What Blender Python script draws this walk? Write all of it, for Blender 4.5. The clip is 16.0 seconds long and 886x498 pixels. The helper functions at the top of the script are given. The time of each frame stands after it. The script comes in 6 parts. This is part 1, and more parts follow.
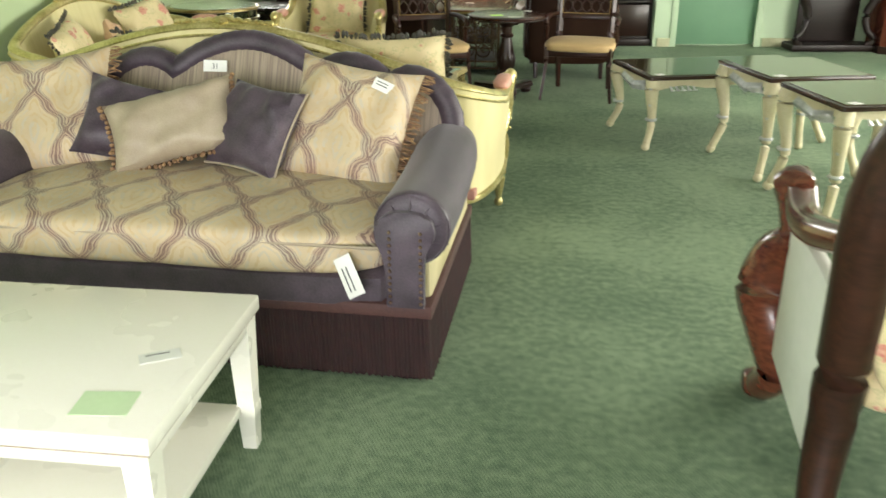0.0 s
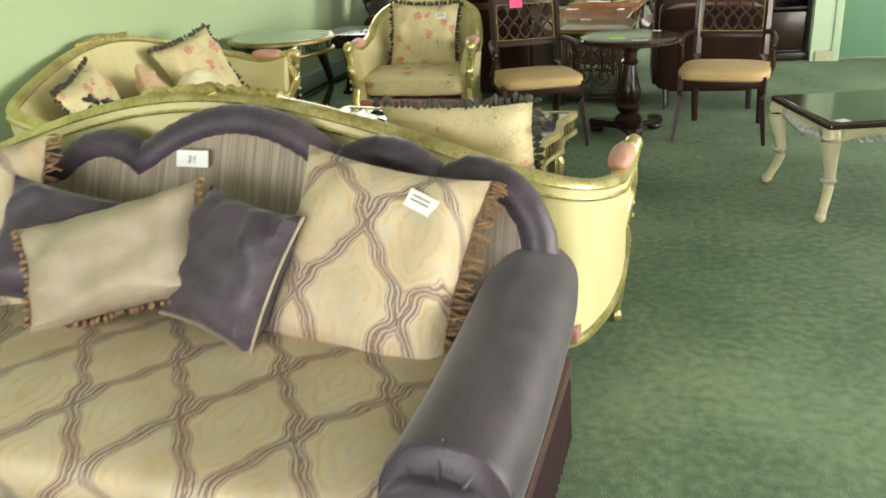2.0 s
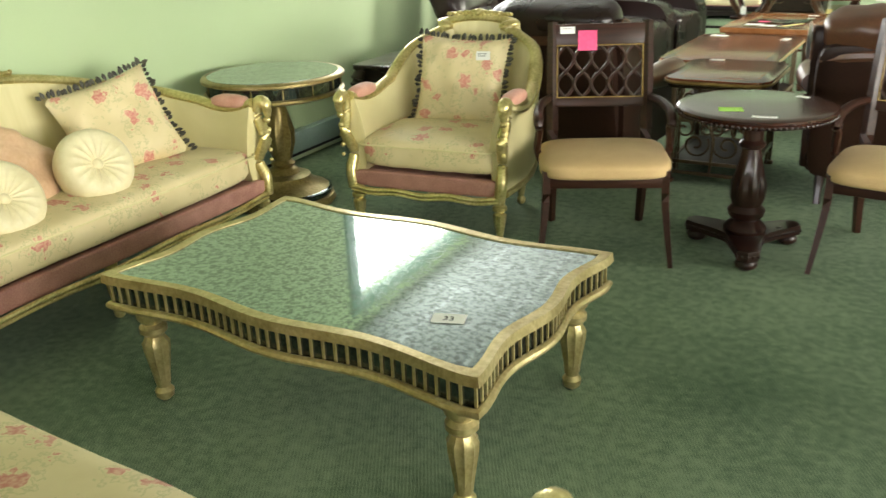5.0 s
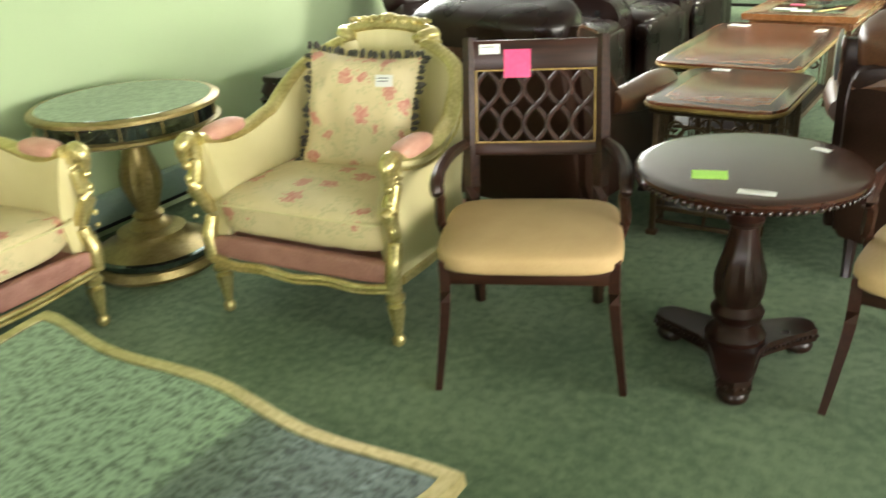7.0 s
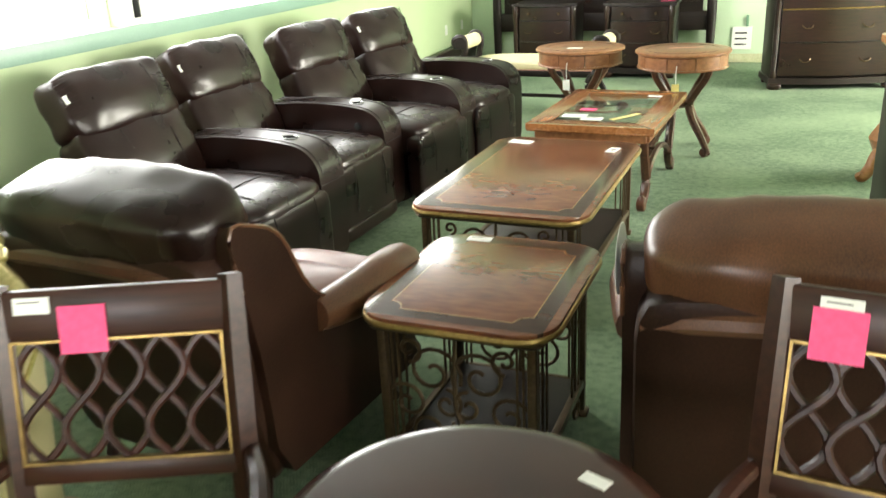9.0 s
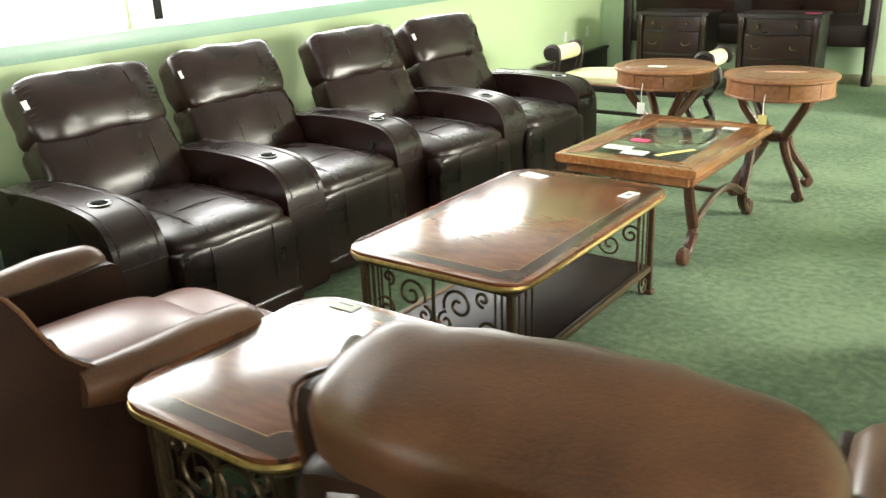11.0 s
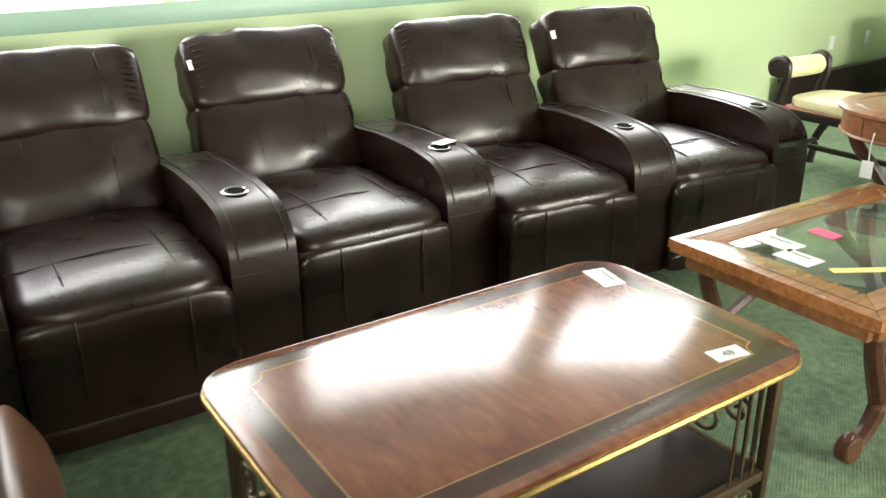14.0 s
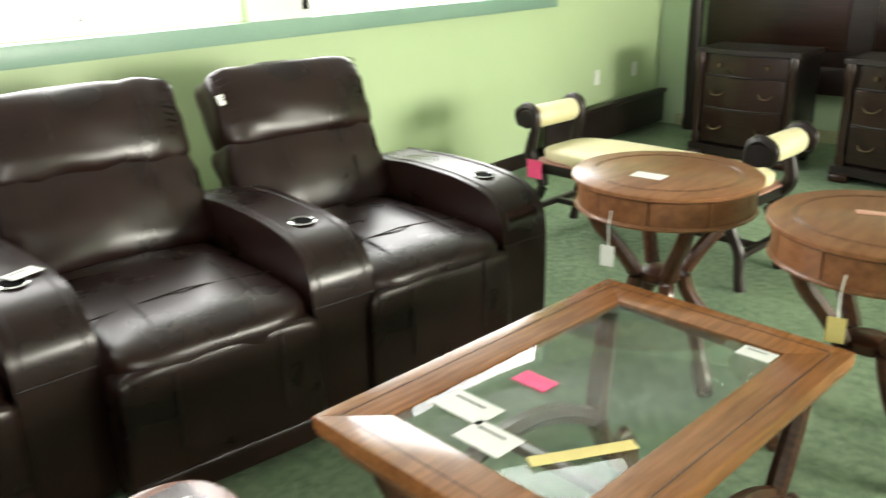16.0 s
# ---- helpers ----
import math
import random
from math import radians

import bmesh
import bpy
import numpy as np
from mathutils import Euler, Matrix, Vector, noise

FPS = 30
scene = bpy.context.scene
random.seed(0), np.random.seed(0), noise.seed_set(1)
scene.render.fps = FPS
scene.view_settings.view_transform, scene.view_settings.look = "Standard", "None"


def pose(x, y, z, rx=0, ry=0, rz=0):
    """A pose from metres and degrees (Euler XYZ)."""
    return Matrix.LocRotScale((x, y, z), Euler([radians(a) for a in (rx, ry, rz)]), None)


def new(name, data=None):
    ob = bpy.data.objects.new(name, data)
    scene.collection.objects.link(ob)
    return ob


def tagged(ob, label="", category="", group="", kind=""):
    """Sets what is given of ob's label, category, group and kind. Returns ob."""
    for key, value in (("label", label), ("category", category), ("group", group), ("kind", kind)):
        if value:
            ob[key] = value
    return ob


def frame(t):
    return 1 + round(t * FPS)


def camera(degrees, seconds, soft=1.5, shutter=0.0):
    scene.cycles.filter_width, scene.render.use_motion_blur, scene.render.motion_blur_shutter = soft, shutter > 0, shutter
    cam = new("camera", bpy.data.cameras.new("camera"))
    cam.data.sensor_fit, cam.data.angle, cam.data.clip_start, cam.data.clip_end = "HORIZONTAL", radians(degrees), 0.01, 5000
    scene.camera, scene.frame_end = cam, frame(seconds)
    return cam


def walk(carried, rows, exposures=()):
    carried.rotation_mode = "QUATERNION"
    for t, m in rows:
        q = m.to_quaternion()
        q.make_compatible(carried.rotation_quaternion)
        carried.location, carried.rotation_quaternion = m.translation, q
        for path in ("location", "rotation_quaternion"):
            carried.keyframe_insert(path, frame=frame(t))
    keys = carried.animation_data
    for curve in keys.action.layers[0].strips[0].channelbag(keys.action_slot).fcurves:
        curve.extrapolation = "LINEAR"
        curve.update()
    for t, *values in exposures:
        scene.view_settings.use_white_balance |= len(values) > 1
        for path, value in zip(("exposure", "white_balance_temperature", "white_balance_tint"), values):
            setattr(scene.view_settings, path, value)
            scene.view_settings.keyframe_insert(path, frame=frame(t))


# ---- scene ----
cam = camera(55.4, 16.0, 1.5, 0.4)
METRES, EYE, TILT, LEAN, TURN = 10.4, 1.515, -22.0, 0.0, 0.0
ROWS = [
    (0.0, 0.0, 0.0, 0.0, 0.0, 0.0, -0.0),
    (0.5, -0.001, 0.0281, 0.0112, 3.31, -0.11, -0.69),
    (1.0, 0.006, 0.0574, 0.0221, 6.04, -0.5, -1.86),
    (1.5, 0.0113, 0.0872, 0.0356, 9.06, -0.59, -1.79),
    (2.0, 0.0105, 0.1207, 0.049, 8.27, 0.16, -0.22),
    (2.5, 0.0192, 0.1525, 0.0621, 6.07, 0.8, 0.26),
    (3.0, 0.0315, 0.1814, 0.0756, 6.83, 0.72, -1.05),
    (3.5, 0.0337, 0.2169, 0.0888, 8.05, 0.84, -1.44),
    (4.0, 0.0406, 0.2505, 0.1028, 10.8, 1.1, -2.15),
    (6.5, 0.0685, 0.3924, 0.1574, 30.3, -5.68, -8.75),
    (7.0, 0.0683, 0.4277, 0.174, 23.21, -3.7, -5.47),
    (7.5, 0.0758, 0.4615, 0.1869, 21.27, -3.05, -5.66),
    (8.0, 0.0785, 0.4913, 0.2007, 20.14, -2.22, -4.68),
    (8.5, 0.0731, 0.5244, 0.2192, 14.12, -0.54, -1.76),
    (9.0, 0.0753, 0.5544, 0.2341, 12.53, 0.84, -2.12),
    (9.5, 0.083, 0.5828, 0.2474, 16.88, 1.52, -1.7),
    (10.0, 0.0925, 0.6062, 0.2575, 17.03, 2.59, -3.28),
    (10.6, 0.1221, 0.6198, 0.2602, 21.61, 0.87, -5.68),
    (11.2, 0.1558, 0.6367, 0.2645, 26.19, -0.84, -8.08),
    (11.8, 0.1692, 0.6745, 0.2762, 30.77, -2.56, -10.49),
    (12.5, 0.161, 0.7219, 0.2925, 36.11, -4.56, -13.29),
    (13.0, 0.161, 0.7422, 0.2999, 40.53, -5.99, -14.57),
    (13.5, 0.1513, 0.7644, 0.3106, 42.29, -5.66, -14.82),
    (14.0, 0.1471, 0.7862, 0.3188, 43.94, -5.79, -15.26),
    (14.5, 0.1497, 0.8149, 0.3306, 45.35, -6.16, -15.27),
    (15.0, 0.1441, 0.8372, 0.3385, 44.7, -6.08, -14.18),
    (15.5, 0.1319, 0.8607, 0.3503, 40.1, -3.64, -12.81),
    (16.0, 0.1292, 0.891, 0.3602, 32.41, -1.28, -11.02),
]
walk(cam, [(t, pose(0, 0, EYE, TILT, LEAN, TURN) @ pose(METRES * x, METRES * y, METRES * z, 90 + pitch, roll, yaw)) for t, x, y, z, yaw, pitch, roll in ROWS],
     [(0.0, -0.32), (2.5, -0.22), (4.0, -0.10), (6.5, 0.05), (7.5, 0.22), (8.5, 0.10), (10.0, 0.10), (12.5, -0.15), (14.5, -0.22), (16.0, -0.44)])


# ---- world and light ----
world = bpy.data.worlds.new("world")
scene.world = world
world.use_nodes = True
wn = world.node_tree
sky = wn.nodes.new("ShaderNodeTexSky")
sky.sky_type = "NISHITA"
sky.sun_disc = False
sky.sun_elevation, sky.sun_rotation = radians(40), radians(-70)
wn.nodes["Background"].inputs["Strength"].default_value = 0.12
wn.links.new(sky.outputs[0], wn.nodes["Background"].inputs[0])

ROOM = pose(-3.34, 0, 0, 0, 0, -6.7)      # the window wall is this frame's x = 0
CEIL = 2.47


def area_lamp(name, m, sx, sy, watts, colour):
    d = bpy.data.lights.new(name, "AREA")
    d.shape, d.size, d.size_y, d.energy, d.color = "RECTANGLE", sx, sy, watts, colour
    ob = new(name, d)
    ob.matrix_world = m
    return ob


# daylight standing in the window openings
for wv, ww in ((9.83, 1.75), (12.02, 2.05), (14.5, 2.05)):
    area_lamp("window_daylight", ROOM @ pose(-0.06, wv, 1.72, 0, -90, 0), 1.0, ww, 38 * ww, (1.0, 0.985, 0.97))
# front, side and back fill lamps, added in unseen openings to brighten the room
area_lamp("storefront_daylight", ROOM @ pose(2.5, -3.25, 1.55, 90, 0, 0), 4.4, 1.9, 520, (1.0, 0.97, 1.0))
area_lamp("side_window_daylight", ROOM @ pose(8.94, 4.9, 1.55, 0, 90, 0), 1.5, 7.2, 790, (1.0, 0.965, 0.87))
area_lamp("back_window_daylight", ROOM @ pose(8.94, 14.2, 1.6, 0, 90, 0), 1.3, 2.6, 980, (1.0, 0.965, 0.85))


# ---- materials ----
def nodes_of(name):
    m = bpy.data.materials.new(name)
    m.use_nodes = True
    t = m.node_tree
    return m, t, t.nodes["Principled BSDF"]


def nd(t, kind, **inputs):
    n = t.nodes.new(kind)
    for k, v in inputs.items():
        n.inputs[k.replace("_", " ")].default_value = v
    return n


def mth(t, op, a, b=None, c=None):
    n = t.nodes.new("ShaderNodeMath")
    n.operation = op
    for i, v in enumerate((a, b, c)):
        if v is None:
            continue
        if isinstance(v, (int, float)):
            n.inputs[i].default_value = v
        else:
            t.links.new(v, n.inputs[i])
    return n.outputs[0]


def mixc(t, fac, a, b):
    n = t.nodes.new("ShaderNodeMix")
    n.data_type = "RGBA"
    for sock, v in ((n.inputs[0], fac), (n.inputs[6], a), (n.inputs[7], b)):
        if isinstance(v, (int, float)):
            sock.default_value = v
        elif isinstance(v, tuple):
            sock.default_value = (*v, 1)
        else:
            t.links.new(v, sock)
    return n.outputs[2]


def ramp(t, fac, lo, hi):
    n = t.nodes.new("ShaderNodeMapRange")
    n.inputs["From Min"].default_value, n.inputs["From Max"].default_value = lo, hi
    t.links.new(fac, n.inputs[0])
    return n.outputs[0]


def noise_of(t, scale, detail=4.0, stretch=None):
    tc = t.nodes.new("ShaderNodeTexCoord")
    n = nd(t, "ShaderNodeTexNoise", Scale=scale, Detail=detail)
    if stretch:
        mp = t.nodes.new("ShaderNodeMapping")
        mp.inputs["Scale"].default_value = stretch
        t.links.new(tc.outputs["Object"], mp.inputs[0])
        t.links.new(mp.outputs[0], n.inputs["Vector"])
    else:
        t.links.new(tc.outputs["Object"], n.inputs["Vector"])
    return n.outputs["Fac"]


def bump(t, b, height, strength, dist=0.002):
    n = nd(t, "ShaderNodeBump", Strength=strength, Distance=dist)
    t.links.new(height, n.inputs["Height"])
    t.links.new(n.outputs[0], b.inputs["Normal"])


def surf(name, a, c, rough=0.5, metal=0.0, big=3.0, fine=60.0, relief=0.15, dist=0.002, coat=0.0, sheen=0.0, stretch=None, rvar=0.12, spec=0.5):
    """Colour wandering between a and c at two scales, with fine relief and uneven gloss."""
    m, t, b = nodes_of(name)
    n1, n2 = noise_of(t, big), noise_of(t, fine, 3.0, stretch)
    f = mth(t, "ADD", mth(t, "MULTIPLY", n1, 0.55), mth(t, "MULTIPLY", n2, 0.45))
    t.links.new(mixc(t, ramp(t, f, 0.35, 0.65), a, c), b.inputs["Base Color"])
    r = mth(t, "ADD", mth(t, "MULTIPLY", mth(t, "SUBTRACT", n1, 0.5), rvar * 2), rough)
    t.links.new(r, b.inputs["Roughness"])
    b.inputs["Metallic"].default_value = metal
    b.inputs["Coat Weight"].default_value = coat
    b.inputs["Coat Roughness"].default_value = 0.08
    b.inputs["Sheen Weight"].default_value = sheen
    b.inputs["Sheen Roughness"].default_value = 0.4
    b.inputs["Specular IOR Level"].default_value = spec
    bump(t, b, n2, relief, dist)
    return m


def axes_of(t):
    tc = t.nodes.new("ShaderNodeTexCoord")
    s = t.nodes.new("ShaderNodeSeparateXYZ")
    t.links.new(tc.outputs["Object"], s.inputs[0])
    return s.outputs[0], s.outputs[1], s.outputs[2], tc.outputs["Object"]


def brocade(name, pitch=0.27):
    """Cream damask with an ogee net of plum strapwork and soft medallions."""
    m, t, b = nodes_of(name)
    x, y, z, o = axes_of(t)
    v = mth(t, "SUBTRACT", y, z)
    k = 2 * math.pi / pitch
    fine = mth(t, "SUBTRACT", noise_of(t, 48.0), 0.5)
    wob = mth(t, "SUBTRACT", noise_of(t, 13.0), 0.5)
    vv = mth(t, "MULTIPLY", v, k * 0.70)
    scallop = mth(t, "MULTIPLY", mth(t, "SINE", mth(t, "MULTIPLY", vv, 5.0)), 0.16)
    uu = mth(t, "ADD", mth(t, "MULTIPLY", x, k), mth(t, "MULTIPLY", wob, 0.35))
    fold = mth(t, "ARCCOSINE", mth(t, "MULTIPLY", mth(t, "COSINE", uu), 0.9999))
    wave = mth(t, "ADD", mth(t, "MULTIPLY", mth(t, "SUBTRACT", 1.0, mth(t, "COSINE", vv)), 1.35), 0.22)
    wave = mth(t, "ADD", wave, scallop)
    side = mth(t, "SUBTRACT", fold, wave)
    d = mth(t, "ABSOLUTE", mth(t, "ADD", side, mth(t, "MULTIPLY", fine, 0.22)))
    strap = mth(t, "LESS_THAN", d, 0.58)
    lines = mth(t, "GREATER_THAN", mth(t, "SINE", mth(t, "ADD", mth(t, "MULTIPLY", d, 23.0), mth(t, "MULTIPLY", fine, 4.0))), 0.15)
    band = mth(t, "MULTIPLY", strap, lines)
    petals = mth(t, "SINE", mth(t, "ADD", mth(t, "MULTIPLY", d, 8.0), mth(t, "MULTIPLY", mth(t, "SINE", mth(t, "MULTIPLY", vv, 4.0)), 1.6)))
    motif = mth(t, "MULTIPLY", mth(t, "GREATER_THAN", d, 0.75), mth(t, "GREATER_THAN", mth(t, "ADD", petals, mth(t, "MULTIPLY", fine, 4.5)), 0.45))
    n, patch = noise_of(t, 70.0), noise_of(t, 17.0)
    c = mixc(t, ramp(t, noise_of(t, 6.0), 0.35, 0.65), (0.45, 0.35, 0.21), (0.59, 0.48, 0.31))
    c = mixc(t, mth(t, "MULTIPLY", motif, 0.45), c, mixc(t, ramp(t, patch, 0.45, 0.55), (0.47, 0.31, 0.12), (0.40, 0.41, 0.37)))
    c = mixc(t, mth(t, "MULTIPLY", strap, 0.45), c, mixc(t, ramp(t, patch, 0.42, 0.58), (0.33, 0.17, 0.145), (0.33, 0.32, 0.29)))
    c = mixc(t, mth(t, "MULTIPLY", band, mth(t, "ADD", mth(t, "MULTIPLY", n, 0.5), 0.5)), c, (0.095, 0.034, 0.042))
    weave = noise_of(t, 420.0, 2.0)
    t.links.new(mixc(t, mth(t, "MULTIPLY", weave, 0.2), c, (0.50, 0.42, 0.28)), b.inputs["Base Color"])
    b.inputs["Roughness"].default_value = 0.6
    b.inputs["Sheen Weight"].default_value = 0.04
    bump(t, b, mth(t, "ADD", mth(t, "MULTIPLY", band, 0.6), weave), 0.4, 0.0015)
    return m


def floral(name, scale=6.0):
    """Cream silk with scattered rose sprays."""
    m, t, b = nodes_of(name)
    x, y, z, o = axes_of(t)
    vo = nd(t, "ShaderNodeTexVoronoi", Scale=scale, Randomness=0.75)
    t.links.new(o, vo.inputs["Vector"])
    n = noise_of(t, 38.0)
    spray = mth(t, "LESS_THAN", mth(t, "ADD", vo.outputs["Distance"], mth(t, "MULTIPLY", mth(t, "SUBTRACT", n, 0.5), 0.75)), 0.285)
    leaf = mth(t, "LESS_THAN", mth(t, "ABSOLUTE", mth(t, "SUBTRACT", mth(t, "ADD", vo.outputs["Distance"], mth(t, "MULTIPLY", mth(t, "SUBTRACT", n, 0.5), 1.1)), 0.42)), 0.035)
    base = mixc(t, ramp(t, noise_of(t, 5.0), 0.35, 0.65), (0.60, 0.50, 0.27), (0.69, 0.585, 0.34))
    base = mixc(t, mth(t, "MULTIPLY", leaf, 0.5), base, (0.38, 0.38, 0.18))
    rose = mixc(t, ramp(t, noise_of(t, 90.0), 0.4, 0.6), (0.50, 0.14, 0.12), (0.62, 0.34, 0.24))
    t.links.new(mixc(t, mth(t, "MULTIPLY", spray, 0.9), base, rose), b.inputs["Base Color"])
    b.inputs["Roughness"].default_value = 0.55
    b.inputs["Sheen Weight"].default_value = 0.04
    bump(t, b, noise_of(t, 300.0, 2.0), 0.2, 0.001)
    return m


def striped(name, a, c, pitch, rough=0.6, soft=(0.35, 0.65)):
    m, t, b = nodes_of(name)
    n = noise_of(t, 1.0, 4.0, (pitch, 4.0, 3.0))
    t.links.new(mixc(t, ramp(t, n, *soft), a, c), b.inputs["Base Color"])
    b.inputs["Roughness"].default_value = rough
    b.inputs["Sheen Weight"].default_value = 0.04
    bump(t, b, n, 0.3, 0.001)
    return m


def wood(name, a, c, rough=0.3, grain=(3.0, 40.0, 40.0), coat=0.12):
    m, t, b = nodes_of(name)
    n1 = noise_of(t, 1.6, 6.0, grain)
    n2 = noise_of(t, 2.2, 3.0)
    info = t.nodes.new("ShaderNodeObjectInfo")
    f = mth(t, "ADD", mth(t, "MULTIPLY", n1, 0.65), mth(t, "MULTIPLY", n2, 0.35))
    f = mth(t, "ADD", f, mth(t, "MULTIPLY", mth(t, "SUBTRACT", info.outputs["Random"], 0.5), 0.10))
    t.links.new(mixc(t, ramp(t, f, 0.33, 0.67), a, c), b.inputs["Base Color"])
    t.links.new(mth(t, "ADD", mth(t, "MULTIPLY", n2, 0.16), rough - 0.08), b.inputs["Roughness"])
    b.inputs["Specular IOR Level"].default_value = 0.36
    b.inputs["Coat Weight"].default_value = coat
    b.inputs["Coat Roughness"].default_value = 0.12
    bump(t, b, n1, 0.08, 0.001)
    return m


def carpet_mat():
    m, t, b = nodes_of("green_carpet")
    x, y, z, o = axes_of(t)
    n1, n2, n3 = noise_of(t, 1.3), noise_of(t, 26.0), noise_of(t, 330.0, 2.0)
    rib = mth(t, "SINE", mth(t, "MULTIPLY", mth(t, "ADD", x, mth(t, "MULTIPLY", y, 0.55)), 520.0))
    f = mth(t, "ADD", mth(t, "MULTIPLY", n1, 0.30), mth(t, "ADD", mth(t, "MULTIPLY", n2, 0.25), mth(t, "MULTIPLY", n3, 0.45)))
    f = mth(t, "ADD", f, mth(t, "MULTIPLY", rib, 0.016))
    t.links.new(mixc(t, ramp(t, f, 0.41, 0.59), (0.070, 0.118, 0.070), (0.240, 0.318, 0.198)), b.inputs["Base Color"])
    b.inputs["Roughness"].default_value = 0.95
    b.inputs["Specular IOR Level"].default_value = 0.15
    b.inputs["Sheen Weight"].default_value = 0.04
    bump(t, b, mth(t, "ADD", n3, mth(t, "MULTIPLY", rib, 0.12)), 0.7, 0.004)
    return m


def antique_mirror(name, tint):
    m, t, b = nodes_of(name)
    n = noise_of(t, 75.0)
    worn = ramp(t, mth(t, "MULTIPLY", n, noise_of(t, 38.0)), 0.19, 0.34)
    t.links.new(mixc(t, worn, tint, tuple(v * 0.45 for v in tint)), b.inputs["Base Color"])
    t.links.new(mth(t, "ADD", mth(t, "MULTIPLY", worn, 0.10), 0.03), b.inputs["Roughness"])
    b.inputs["Metallic"].default_value = 0.92
    bump(t, b, n, 0.025, 0.001)
    return m


def glass_mat(name, tint=(0.86, 0.95, 0.90)):
    m, t, b = nodes_of(name)
    b.inputs["Base Color"].default_value = (*tint, 1)
    b.inputs["Transmission Weight"].default_value = 1.0
    b.inputs["Roughness"].default_value = 0.01
    b.inputs["IOR"].default_value = 1.45
    return m


def glow_mat(name, colour, power):
    m, t, b = nodes_of(name)
    b.inputs["Base Color"].default_value = (0.8, 0.8, 0.8, 1)
    b.inputs["Emission Color"].default_value = (*colour, 1)
    b.inputs["Emission Strength"].default_value = power
    return m


def inlay_top(name, hx, hy, border):
    """Mahogany table top with a dark band and thin satinwood line set in from the edge."""
    m, t, b = nodes_of(name)
    x, y, z, o = axes_of(t)
    dx = mth(t, "SUBTRACT", hx, mth(t, "ABSOLUTE", x))
    dy = mth(t, "SUBTRACT", hy, mth(t, "ABSOLUTE", y))
    d = mth(t, "MINIMUM", dx, dy)
    cx = mth(t, "SUBTRACT", mth(t, "ABSOLUTE", x), hx - border)
    cy = mth(t, "SUBTRACT", mth(t, "ABSOLUTE", y), hy - border)
    rc = mth(t, "SQRT", mth(t, "ADD", mth(t, "MULTIPLY", cx, cx), mth(t, "MULTIPLY", cy, cy)))
    inside = mth(t, "MINIMUM", mth(t, "SUBTRACT", d, border), mth(t, "SUBTRACT", rc, 0.045))
    band = mth(t, "MULTIPLY", mth(t, "LESS_THAN", inside, 0.0), mth(t, "GREATER_THAN", d, 0.028))
    line = mth(t, "LESS_THAN", mth(t, "ABSOLUTE", mth(t, "SUBTRACT", inside, 0.002)), 0.002)
    n1 = noise_of(t, 1.6, 6.0, (9.0, 30.0, 9.0))
    n2 = noise_of(t, 5.0, 3.0)
    f = mth(t, "ADD", mth(t, "MULTIPLY", n1, 0.5), mth(t, "MULTIPLY", n2, 0.5))
    c = mixc(t, ramp(t, f, 0.33, 0.67), (0.090, 0.026, 0.012), (0.23, 0.082, 0.036))
    c = mixc(t, mth(t, "MULTIPLY", band, 0.85), c, (0.030, 0.018, 0.013))
    c = mixc(t, mth(t, "MULTIPLY", line, 0.7), c, (0.45, 0.26, 0.10))
    t.links.new(c, b.inputs["Base Color"])
    t.links.new(mth(t, "ADD", mth(t, "MULTIPLY", n2, 0.07), 0.15), b.inputs["Roughness"])
    b.inputs["Specular IOR Level"].default_value = 0.4
    b.inputs["Coat Weight"].default_value = 0.0
    b.inputs["Coat Roughness"].default_value = 0.14
    return m


def tile_ceiling():
    m, t, b = nodes_of("ceiling_tile")
    n = noise_of(t, 130.0, 2.0)
    t.links.new(mixc(t, ramp(t, n, 0.3, 0.7), (0.52, 0.53, 0.50), (0.62, 0.62, 0.59)), b.inputs["Base Color"])
    b.inputs["Roughness"].default_value = 0.9
    bump(t, b, n, 0.5, 0.003)
    return m


